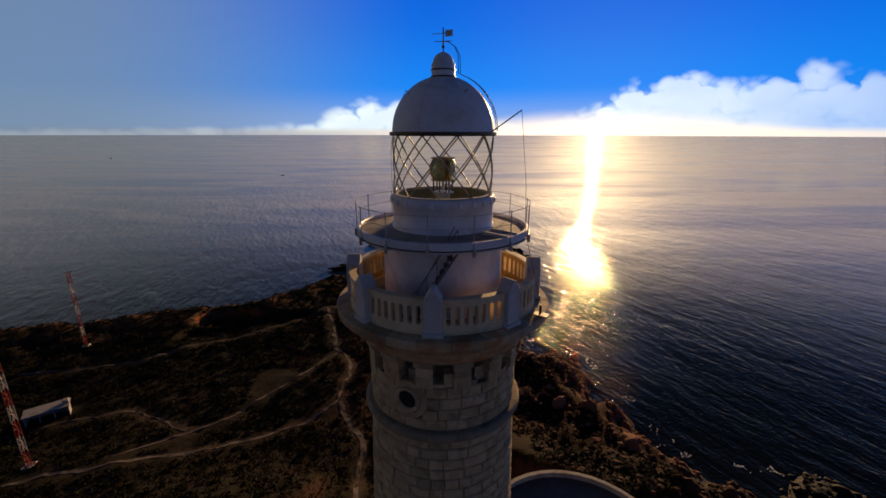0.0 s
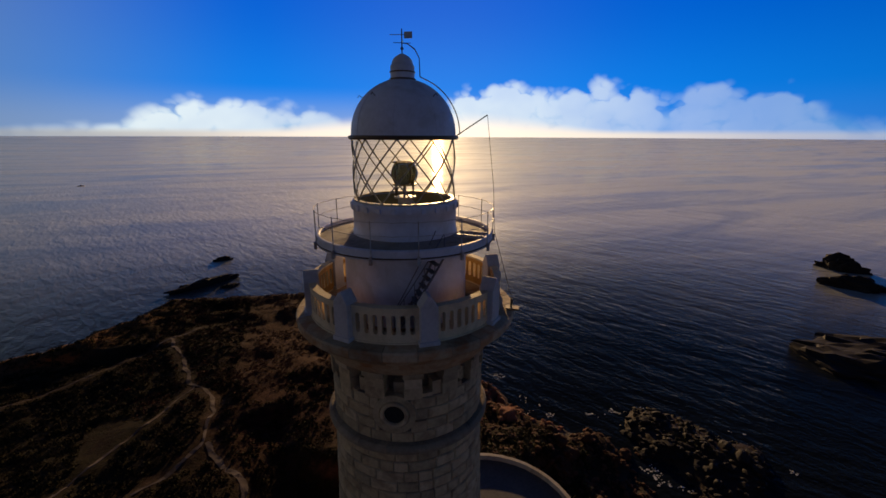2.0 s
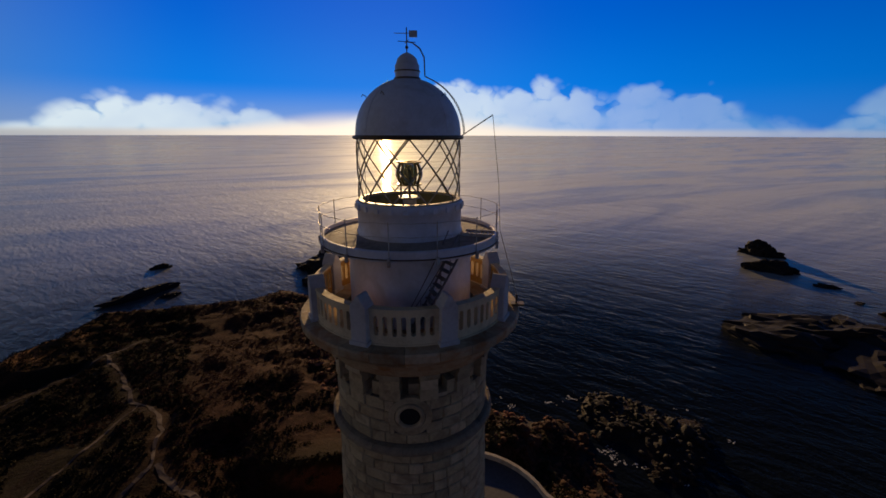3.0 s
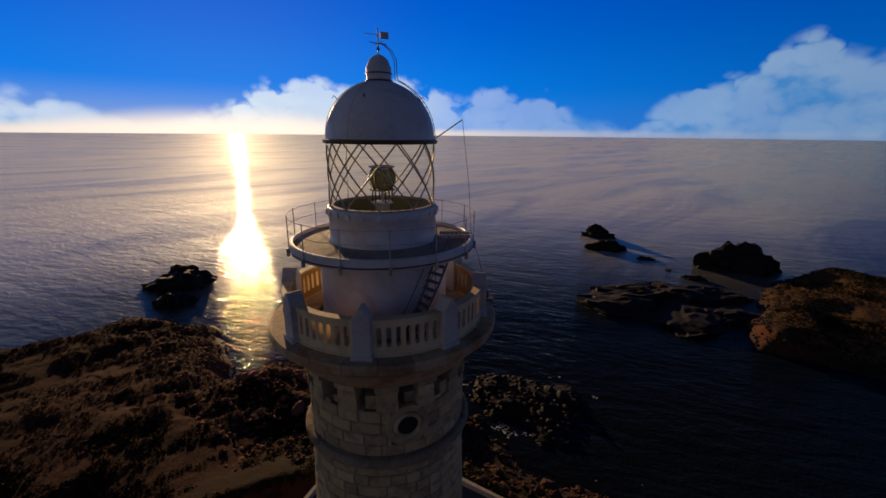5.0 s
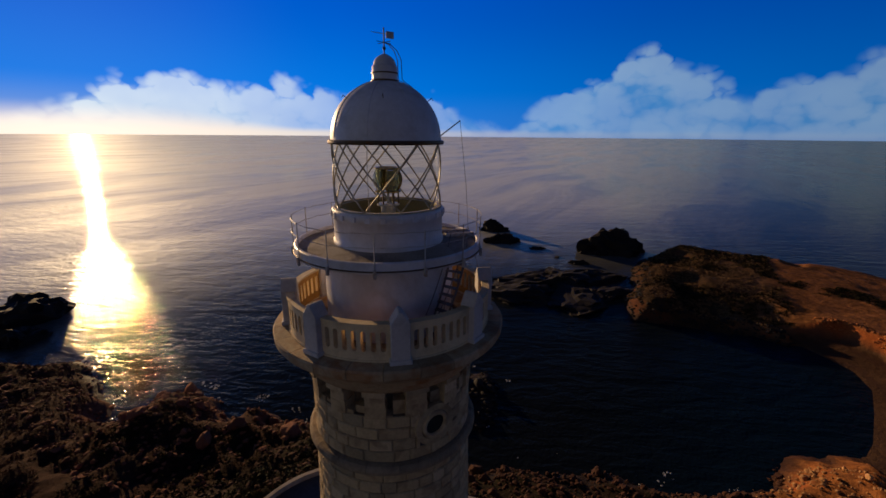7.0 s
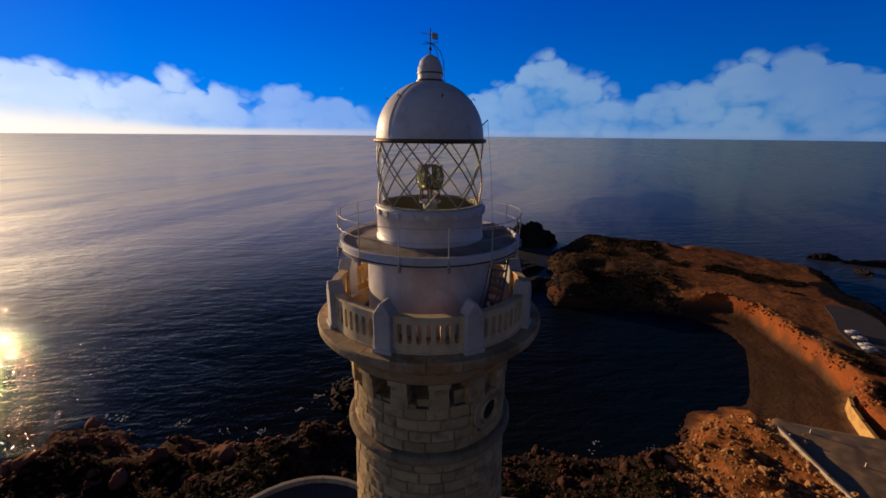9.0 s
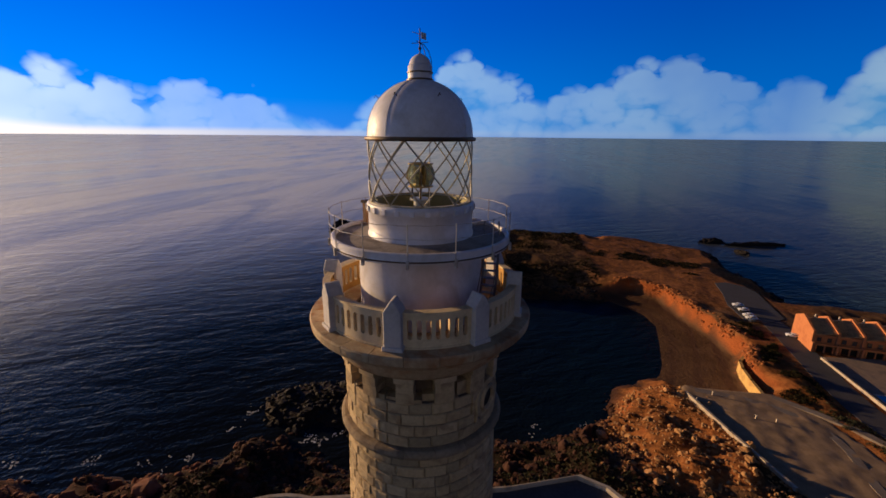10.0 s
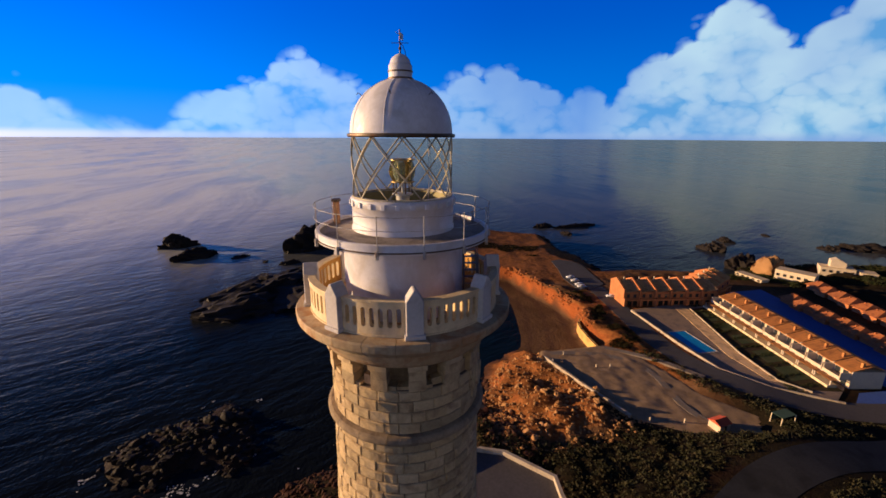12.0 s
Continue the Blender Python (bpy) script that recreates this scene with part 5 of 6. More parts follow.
def build_orange_row():
    proto = terrace_unit("terraced_house", 7.1, 13.0, 6.0, 8.5, M_ORANGE, M_BROWNTILE, "orange rendered terraced house with brown tiled roof and fin walls", "orange terraced houses", 1.2)
    bm = bmesh.new()
    side = [(-1.9, -1.0), (-1.9, 3.4), (-0.8, 3.6), (-0.6, 7.5), (8.06, 10.4), (13.3, 8.0), (13.3, -1.0)]
    a = [bm.verts.new((-0.38, y, z)) for y, z in side]
    b = [bm.verts.new((0.38, y, z)) for y, z in side]
    bm.faces.new(a)
    bm.faces.new(b[::-1])
    for i in range(7):
        bm.faces.new((a[i], a[(i + 1) % 7], b[(i + 1) % 7], b[i]))
    bmesh.ops.recalc_face_normals(bm, faces=bm.faces)
    part("fin_wall", bm, M_ORANGE, proto, "stepped orange party wall")
    part("porch", boxes((0.3, 6.8, -1.5, -0.02, 2.5, 2.8)), M_TILE, proto, "tiled porch")
    part("porch_parapet", boxes((0.3, 6.8, -1.52, -1.4, 2.803, 3.3)), M_ORANGE, proto)
    for x in (1.0, 3.55, 6.1):
        part("porch_column", boxes((x - 0.2, x + 0.2, -1.45, -1.1, -0.5, 2.498)), M_ORANGE, proto)
    part("garage_opening", boxes((0.75, 6.35, -0.05, 0.05, -0.2, 2.45)), M_DARK, proto, "dark garage opening")
    for x in (2.0, 5.0):
        window(proto, x, -0.02, 3.5, 1.3, 1.6, -1.0, M_ORANGE)
    part("chimney", boxes((3.3, 3.75, 8.3, 8.75, 8.0, 10.4), bevel=0.04), M_HOUSE, proto)
    part("dormer", boxes((2.6, 4.5, 6.9, 7.9, 7.9, 8.7), bevel=0.05), M_CREAM, proto, "pale roof terrace hood")
    row = [pose(136.3 - 1.193 * i, -113.5 - 7.0 * i, 9.2, 0, 0, -99.7) for i in range(6)]
    proto.matrix_basis = row[0]
    for m in row[1:]:
        copy_thing(proto, m)
    for i in range(3):
        copy_thing(proto, pose(133 + 3.4 * i, -156.5 - 6.3 * i, 9.2, 0, 0, -70))


def build_white_row():
    proto = terrace_unit("white_terraced_house", 6.2, 10.0, 5.4, 7.2, M_HOUSE, M_TILE, "white terraced house with orange tiled roof and stepped balconies", "white terraced houses")
    part("balcony_slab", boxes((0.1, 6.0, -3.4, -0.02, 2.6, 2.85)), M_HOUSE, proto, "white balcony")
    part("balcony_parapet", boxes((0.1, 6.0, -3.42, -3.25, 2.853, 3.7)), M_HOUSE, proto)
    part("lower_terrace", boxes((0.1, 6.0, -6.4, -3.45, -0.8, 0.9)), M_CREAM, proto, "cream lower terrace")
    part("awning", boxes((0.3, 5.8, -5.6, -3.46, 2.3, 2.42)), M_TILE, proto, "tiled lower canopy")
    for x in (0.25, 5.75):
        part("terrace_column", boxes((x - 0.16, x + 0.16, -5.5, -5.2, 0.9, 2.298)), M_HOUSE, proto)
        part("side_fin", boxes((x - 0.1, x + 0.1, -3.2, -0.03, 2.856, 4.9)), M_HOUSE, proto)
    for x in (1.7, 4.3):
        window(proto, x, -0.02, 3.0, 1.6, 1.9, -1.0)
        part("ground_window", boxes((x - 0.8, x + 0.8, -0.06, 0.03, 0.2, 2.2)), M_WINDOW, proto)
    part("chimney", boxes((4.8, 5.5, 3.2, 3.9, 5.6, 7.9), bevel=0.04), M_TILE, proto, "tiled chimney")
    part("roof_well", boxes((1.2, 3.2, 5.0, 5.9, 6.4, 6.95)), M_DARK, proto, "dark roof terrace well")
    m0 = Vector((62.0, -140.0))
    way = Vector((126.0, -153.5)) - m0
    turn = math.degrees(math.atan2(way.y, way.x))
    row = [pose(126.0 - way.x / 10.6 * i, -153.5 - way.y / 10.6 * i, 9.25, 0, 0, turn + 180) for i in range(10)]
    proto.matrix_basis = row[0]
    for m in row[1:]:
        copy_thing(proto, m)


def build_cottages():
    proto = thing("cottage", "orange cottage with pyramid tiled roof", "house", (0, 0, 0), group="orange cottages")
    part("wall", boxes((-4.2, 4.2, -4.2, 4.2, -1.5, 2.9)), M_ORANGE, proto)
    bm = bmesh.new()
    lo = [bm.verts.new((x, y, 2.8)) for x, y in ((-5.1, -5.1), (5.1, -5.1), (5.1, 5.1), (-5.1, 5.1))]
    hi = [bm.verts.new((x, 0, 5.3)) for x in (-2.0, 2.0)]
    bm.faces.new(lo[::-1])
    bm.faces.new((lo[0], lo[1], hi[1], hi[0]))
    bm.faces.new((lo[1], lo[2], hi[1]))
    bm.faces.new((lo[2], lo[3], hi[0], hi[1]))
    bm.faces.new((lo[3], lo[0], hi[0]))
    bmesh.ops.recalc_face_normals(bm, faces=bm.faces)
    roof = part("roof", bm, M_REDTILE, proto, "hipped terracotta roof")
    part("chimney", boxes((1.2, 1.8, 0.6, 1.2, 3.6, 5.4), bevel=0.03), M_REDTILE, roof)
    for x in (-2.2, 2.2):
        window(proto, x, -4.2, 1.2, 1.3, 1.5, -1.0)
        w = window(proto, x, -4.2, 1.2, 1.3, 1.5, -1.0)
        w.matrix_basis = pose(0, 0, 0, 0, 0, 90)
    for ob in proto.children:
        ob.scale = (0.66, 1.0, 0.9)
    near = [(122.5 - 6.3 * i, -191.5 + 1.55 * i + 1.2 * (i % 2)) for i in range(8)]
    far = [(134 - 6.6 * i, -221.5 + 2.3 * i + 1.3 * (i % 2)) for i in range(8)]
    proto.matrix_basis = pose(*near[0], 8.8, 0, 0, -14)
    for x, y in near[1:] + far:
        copy_thing(proto, pose(x, y, 8.8, 0, 0, -14))


def villa(at, turn, w, d, h, label, tower=0.0):
    v = thing("villa", label, "house", at, turn)
    part("wall", boxes((-w / 2, w / 2, -d / 2, d / 2, -4, h)), M_HOUSE, v)
    part("roof_slab", boxes((-w / 2 - 0.2, w / 2 + 0.2, -d / 2 - 0.2, d / 2 + 0.2, h + 0.003, h + 0.35), bevel=0.05), M_CREAM, v)
    if tower:
        bm = bmesh.new()
        tw = 3.4
        p = [(-tw, 0), (tw, 0), (tw, tower * 0.55), (-tw * 0.2, tower), (-tw, tower * 0.8)]
        a = [bm.verts.new((x, -2.5, h + 0.36 + z)) for x, z in p]
        b = [bm.verts.new((x, 2.5, h + 0.36 + z)) for x, z in p]
        bm.faces.new(a)
        bm.faces.new(b[::-1])
        for i in range(5):
            bm.faces.new((a[i], a[(i + 1) % 5], b[(i + 1) % 5], b[i]))
        bmesh.ops.recalc_face_normals(bm, faces=bm.faces)
        part("roof_block", bm, M_HOUSE, v, "sloping white upper storey")
    for i in range(max(2, int(w / 3))):
        window(v, -w / 2 + 1.5 + i * 3.0, -d / 2, 0.8, 1.5, 1.4, -1.0)


build_pool()
build_orange_row()
build_white_row()
build_cottages()
villa((153, -231, 8), 205, 17, 8, 3.8, "long low white villa by the sea")
villa((157, -264, 8), 228, 15, 8, 3.2, "white seaside villa with a sloping upper storey", 5.0)
villa((147, -272, 8), 228, 7, 7, 2.6, "small cream seaside villa")
villa((156, -205, 8.4), 182, 15, 5, 1.8, "low white pavilion with a flat roof")


def build_hut():
    hut = thing("hut", "small white hut with a bright red roof", "hut", (58.6, -87.5, 9.3), -82)
    part("wall", boxes((-1.9, 1.9, -1.6, 1.6, -1.5, 2.1)), M_HOUSE, hut)
    bm = bmesh.new()
    p = [(-1.85, 2.05), (0, 2.9), (1.85, 2.05)]
    a = [bm.verts.new((-2.15, y, z)) for y, z in p]
    b = [bm.verts.new((2.15, y, z)) for y, z in p]
    bm.faces.new(a)
    bm.faces.new(b[::-1])
    for i in range(3):
        bm.faces.new((a[i], a[(i + 1) % 3], b[(i + 1) % 3], b[i]))
    bmesh.ops.recalc_face_normals(bm, faces=bm.faces)
    part("roof", bm, M_REDROOF, hut, "bright red roof")
    part("door", boxes((-0.45, 0.45, -1.64, -1.58, 0.0, 1.95)), M_DARK, hut)
    x, y = 55.5, -103.5
    net = thing("goal_shelter", "small dark green netted shelter with pale posts", "shelter", (x, y, ground_at(x, y)), -85)
    for px in (-2.4, 2.4):
        for py in (-1.3, 1.3):
            part("post", boxes((px - 0.09, px + 0.09, py - 0.09, py + 0.09, -0.5, 2.2)), M_HOUSE, net)
    part("net_roof", boxes((-2.5, 2.5, -1.4, 1.4, 2.203, 2.3), bevel=0.03), M_NET, net)
    part("net_side", boxes((-2.3, 2.3, 1.2, 1.26, 0, 2.19)), M_NET, net)


def build_car(name, label, paint, at, turn):
    car = thing(name, label, "car", at, turn, "parked cars")
    bm = bmesh.new()
    side = [(-2.1, 0.3), (2.1, 0.3), (2.15, 0.75), (1.2, 0.95), (0.6, 1.42), (-1.3, 1.45), (-2.05, 1.0)]
    a = [bm.verts.new((x, -0.86, z)) for x, z in side]
    b = [bm.verts.new((x, 0.86, z)) for x, z in side]
    for v in a + b:
        if v.co.z > 1.2:
            v.co.y *= 0.8
    bm.faces.new(a)
    bm.faces.new(b[::-1])
    for i in range(7):
        bm.faces.new((a[i], a[(i + 1) % 7], b[(i + 1) % 7], b[i]))
    bmesh.ops.recalc_face_normals(bm, faces=bm.faces)
    bmesh.ops.bevel(bm, geom=list(bm.edges), offset=0.07, segments=2, affect="EDGES")
    part("body", bm, paint, car, "", True)
    for x in (-1.3, 1.3):
        for y in (-0.82, 0.82):
            bm = lathe([(0.0, -0.1), (0.31, -0.1), (0.33, 0.0), (0.31, 0.1), (0.0, 0.1)], 14)
            bm.transform(pose(x, y, 0.33, 90, 0, 0))
            part("wheel", bm, M_TYRE, car)
    part("windscreen", boxes((0.72, 1.02, -0.62, 0.62, 1.05, 1.3)), M_WINDOW, car)
    part("side_window", boxes((-1.2, 0.5, -0.8, 0.8, 1.05, 1.32)), M_WINDOW, car)
    return car


build_hut()
cars = [(174.7, -108.7, 9.21, 78, M_CARWHITE), (171.9, -108.3, 9.21, 80, M_CARDARK), (169.3, -108.4, 9.21, 79, M_CARWHITE), (163.5, -107.4, 9.21, 82, M_CARWHITE),
        (160.6, -107.0, 9.21, 80, M_CARWHITE), (157.6, -106.8, 9.21, 84, M_CARDARK), (145.4, -113.4, 9.4, 65, M_CARWHITE)]
for x, y, z, turn, paint in cars:
    z = max(z, ground_at(x, y) + 0.12)
    build_car("car", "white parked car on asphalt" if paint is M_CARWHITE else "dark parked car on asphalt", paint, (x, y, z), turn)


def build_mast(at, high, label):
    mast = thing("radio_mast", label, "mast", at, 20, "red and white masts")
    n = max(6, int(high / 3.4))
    for k in range(n):
        z0, z1 = high * k / n, high * (k + 1) / n
        w0, w1 = 0.55, 0.55
        bm = bmesh.new()
        for i in range(3):
            a, b = 120 * i, 120 * (i + 1)
            tube(bm, [around(a, w0, z0), around(a, w1, z1)], 0.09, 5)
            m = (z0 + z1) / 2
            tube(bm, [around(a, w0, z0), around(b, w0, m)], 0.05, 4)
            tube(bm, [around(b, w0, m), around(a, w1, z1)], 0.05, 4)
            tube(bm, [around(a, w0, m), around(b, w0, m)], 0.05, 4)
        part("lattice_section", bm, M_HOUSE if k % 2 else M_RED, mast, "white painted section" if k % 2 else "red painted section")
    head = part("antenna_head", tube(bmesh.new(), [(-1.4, 0, high), (1.4, 0, high + 0.3)], 0.12, 5), M_HOUSE, mast)
    for x in (-1.2, 0.0, 1.2):
        part("antenna", tube(bmesh.new(), [(x, 0, high), (x, 0, high + 1.1)], 0.06, 5), M_HOUSE, head)
    part("footing", boxes((-1.0, 1.0, -1.0, 1.0, -1.0, 0.25), bevel=0.05), M_CONCRETE, mast)


build_mast((-125, 115, ground_at(-125, 115)), 27.0, "tall red and white lattice radio mast on scrubland")
build_mast((-86, 55, ground_at(-86, 55)), 29.0, "red and white lattice radio mast beside a track")


def build_shed():
    z = ground_at(-101, 75)
    shed = thing("shed", "small white flat-roofed shed with an open dark front", "shed", (-101, 75, z), 38)
    part("back_wall", boxes((-4.2, 4.2, 1.6, 1.9, -1, 2.8)), M_SHED, shed)
    for x in (-4.1, 4.1):
        part("side_wall", boxes((x - 0.15, x + 0.15, -1.9, 1.598, -1, 2.8)), M_SHED, shed)
    for x in (-1.4, 1.4):
        part("front_post", boxes((x - 0.15, x + 0.15, -1.9, -1.6, -1, 2.8)), M_SHED, shed)
    part("roof", boxes((-4.5, 4.5, -2.2, 2.2, 2.803, 3.1), bevel=0.04), M_SHED, shed, "flat white roof")
    part("tank", boxes((3.2, 4.4, -1.0, 0.6, 3.103, 4.1), bevel=0.1), M_SHED, shed)


def build_boat(at, turn, long):
    boat = thing("motor_boat", "small motor boat far out on the sea", "boat", at, turn)
    bm = bmesh.new()
    outline = [(-0.5, -0.14), (0.2, -0.16), (0.42, -0.08), (0.5, 0.0), (0.42, 0.08), (0.2, 0.16), (-0.5, 0.14)]
    prism(bm, [(x * long, y * long) for x, y in outline], -0.3, 0.09 * long)
    part("hull", bm, M_CARDARK, boat)
    part("cabin", boxes((-0.15 * long, 0.15 * long, -0.09 * long, 0.09 * long, 0.0905 * long, 0.2 * long), bevel=0.1), M_GREYBOX, boat)


build_shed()
build_boat((-318, 816, 0), 175, 9)
build_boat((-1051, 1327, 0.1), 20, 18)

# ---- rocks, boulders and scrub ----


def rock_mesh(seed, mat, detail=3, squash=0.6, cuts=9, rugged=1.0):
    bm = bmesh.new()
    bmesh.ops.create_icosphere(bm, subdivisions=detail, radius=1.0)
    off = Vector((seed * 7.3, seed * 3.1, seed * 1.7))
    for v in bm.verts:
        d = v.co.normalized()
        k = 1.0 + 0.42 * noise.noise(d * 1.1 + off) + 0.26 * noise.noise(d * 2.7 + off) + rugged * (0.16 * abs(noise.noise(d * 6.0 + off)) + 0.08 * noise.noise(d * 13.0 + off))
        v.co = d * k
        v.co.z *= squash
    rnd = random.Random(seed)
    for _ in range(cuts):
        axis = Vector((rnd.gauss(0, 1), rnd.gauss(0, 1), rnd.gauss(0, 0.8))).normalized()
        far = rnd.uniform(0.55, 0.85)
        for v in bm.verts:
            over = v.co.dot(axis) - far
            if over > 0:
                v.co -= axis * over * 0.9
    return mesh_of(bm, "rock", mat)


sea_rock_shapes = [rock_mesh(i + 1, M_SEAROCK, 4, 0.55, 4, 2.6) for i in range(4)]


def sea_rock(x, y, rx, ry, h, turn, i):
    ob = new("sea_rock", sea_rock_shapes[i % 4])
    ob.matrix_basis = pose(x, y, -h * 0.3, 0, 0, turn) @ Matrix.Diagonal((rx, ry, h * 1.6, 1))
    tagged(ob, "dark wet rock rising from the sea", "rock", "sea rocks")


# each: place, half sizes, height, turn, shape
POINT_ROCKS = [(45, 243, 19, 17, 12, 40, 1), (34, 216, 8, 10, 7, 0, 3), (-50, 240, 19, 6, 5, 35, 2), (-50, 287, 7, 3, 3, 20, 0),
               (-40, 230, 5, 3, 2, 0, 1)]
COVE_ROCKS = [(322, 133, 15, 8, 11, 117, 0), (290, 112, 15, 8, 8, 115, 1), (283, 82, 6, 3, 2, 120, 2), (262, 46, 6, 4, 3, 110, 3),
              (308, 34, 25, 16, 20, 110, 1), (188, 58, 17, 24, 5, 20, 0), (214, 56, 30, 16, 7, -35, 2)]
PLATFORM_ROCKS = [(232, 36, 24, 16, 6, -40, 3), (200, 32, 26, 18, 4, 10, 1), (212, 18, 20, 12, 4, -30, 0), (222, 44, 20, 14, 5, 15, 1),
                  (270, 62, 3, 2, 1, 0, 2)]
EAST_ROCKS = [(338, -170, 12, 6, 4, -70, 0), (335, -205, 24, 6, 4, -80, 2), (306, -178, 7, 4, 3, 0, 1), (257, -293, 8, 6, 4, 30, 0),
              (240, -262, 10, 8, 8, 0, 2), (214, -372, 14, 9, 7, 50, 3), (200, -395, 16, 10, 8, 20, 1), (222, -350, 7, 5, 4, 0, 2),
              (268, -345, 5, 3, 1.6, 0, 0), (195, -243, 9, 9, 12, 30, 1)]
for rocks in (POINT_ROCKS, COVE_ROCKS, PLATFORM_ROCKS, EAST_ROCKS):
    for row in rocks:
        sea_rock(*row)

big = new("headland_rock", rock_mesh(77, M_BOULDER, 4, 0.55))
big.matrix_basis = pose(177, -241, 3, 0, 0, 20) @ Matrix.Diagonal((10, 13, 17, 1))
tagged(big, "large tan rock beside the seaside villas", "rock")

boulder_shapes = [rock_mesh(20 + i, M_BOULDER, 3, 0.8) for i in range(5)]
red_shapes = [rock_mesh(60 + i, M_REDROCK, 3, 0.75) for i in range(4)]
wet_shapes = [rock_mesh(50 + i, M_SEAROCK, 3, 0.75) for i in range(3)]
shore_shapes = [rock_mesh(40 + i, M_ROCK, 3, 0.75) for i in range(5)]


def scatter_boulders():
    rnd = random.Random(9)
    made = 0
    while made < 140:
        x, y = rnd.uniform(62, 108), rnd.uniform(-68, -26)
        if float(inside(np.array([x]), np.array([y]), CRAG)[0]) < -2:
            continue
        size = 0.3 + 1.15 * rnd.random() ** 3
        ob = new("boulder", rnd.choice(boulder_shapes))
        ob.matrix_basis = pose(x, y, ground_at(x, y) + size * 0.22, rnd.uniform(-25, 25), rnd.uniform(-25, 25), rnd.uniform(0, 360)) @ Matrix.Diagonal((size * rnd.uniform(0.8, 1.3), size, size * rnd.uniform(0.8, 1.2), 1))
        tagged(ob, "rough ochre boulder on the crag", "boulder", "crag boulders")
        made += 1
    made = 0
    while made < 140:
        x, y = rnd.uniform(25, 112), rnd.uniform(-35, 125)
        z, m = land(np.array([x]), np.array([y]))
        if not -3 < m["shore"][0] < 20:
            continue
        size = 0.6 + 1.7 * rnd.random() ** 2
        ob = new("shore_rock", rnd.choice(wet_shapes if float(inside(np.array([x]), np.array([y]), ISLET)[0]) > -4 else red_shapes if y > 65 else shore_shapes))
        ob.matrix_basis = pose(x, y, float(z[0]) + size * 0.15, rnd.uniform(-20, 20), rnd.uniform(-20, 20), rnd.uniform(0, 360)) @ Matrix.Diagonal((size * rnd.uniform(0.8, 1.4), size, size * rnd.uniform(0.8, 1.3), 1))
        tagged(ob, "jagged brown shore rock at the water", "rock", "shore rocks")
        made += 1


def joined(name, mat, label, category, seeds, area, test, shape, sizes, flat=1.0, lift=0.03):
    """Many small clumps in one mesh."""
    rnd = random.Random(seeds)
    n = shape[0]
    x = np.array([rnd.uniform(area[0], area[1]) for _ in range(n)])
    y = np.array([rnd.uniform(area[2], area[3]) for _ in range(n)])
    z, masks = land(x, y)
    keep = test(x, y, z, masks)
    gen = np.random.default_rng(seeds)
    if shape[1] == 0:
        # leafy bushes: loose sprays of small leaves over a dome
        verts, faces, count = [], [], 0
        for px, py, pz in zip(x[keep], y[keep], z[keep]):
            s, k = gen.uniform(*sizes), 22
            d = gen.normal(size=(k, 3)) * (1.0, 1.0, 0.6)
            d /= np.linalg.norm(d, axis=1)[:, None]
            mid = d * s * gen.uniform(0.45, 1.0, (k, 1)) * (1.2, 1.2, 0.75)
            mid[:, 2] = np.abs(mid[:, 2])
            tri = mid[:, None, :] + gen.normal(size=(k, 3, 3)) * s * 0.24
            verts.append((tri + (px, py, pz)).reshape(-1, 3))
            faces.append(np.arange(3 * k).reshape(-1, 3) + count)
            count += 3 * k
        me = bpy.data.meshes.new(name)
        me.from_pydata(np.concatenate(verts).tolist(), [], np.concatenate(faces).tolist())
        me.materials.append(mat)
        return tagged(new(name, me), label, category, kind="stuff")
    base = bmesh.new()
    bmesh.ops.create_icosphere(base, subdivisions=shape[1], radius=1.0)
    co = np.array([v.co[:] for v in base.verts])
    tri = np.array([[v.index for v in f.verts] for f in base.faces])
    base.free()
    verts, faces, count = [], [], 0
    for px, py, pz in zip(x[keep], y[keep], z[keep]):
        s = gen.uniform(*sizes)
        k = gen.uniform(0.55, 1.3, (len(co), 1))
        c = co * k * s * np.array([gen.uniform(0.8, 1.5), gen.uniform(0.8, 1.5), gen.uniform(0.45, 0.8) * flat])
        verts.append(c + (px, py, pz + 0.1 * s if flat == 1.0 else lift))
        faces.append(tri + count)
        count += len(co)
    me = bpy.data.meshes.new(name)
    me.from_pydata(np.concatenate(verts).tolist(), [], np.concatenate(faces).tolist())
    me.materials.append(mat)
    return tagged(new(name, me), label, category, kind="stuff")


def off_built(x, y):
    ok = np.ones(x.shape, bool)
    for line, w in ((MAIN_ROAD, 5), (HILL_ROAD, 7)):
        ok &= from_line(x, y, line) > w
    for outline in (LOT, ESTATE, BEACH, CAR_PARK):
        ok &= inside(x, y, outline) < -1.5
    for line in TRAILS:
        ok &= from_line(x, y, line) > 1.8
    return ok & (np.hypot(x, y) > 26)


def patchy(x, y, size, seed, level):
    return rolling(x, y, size, seed, 3) > level


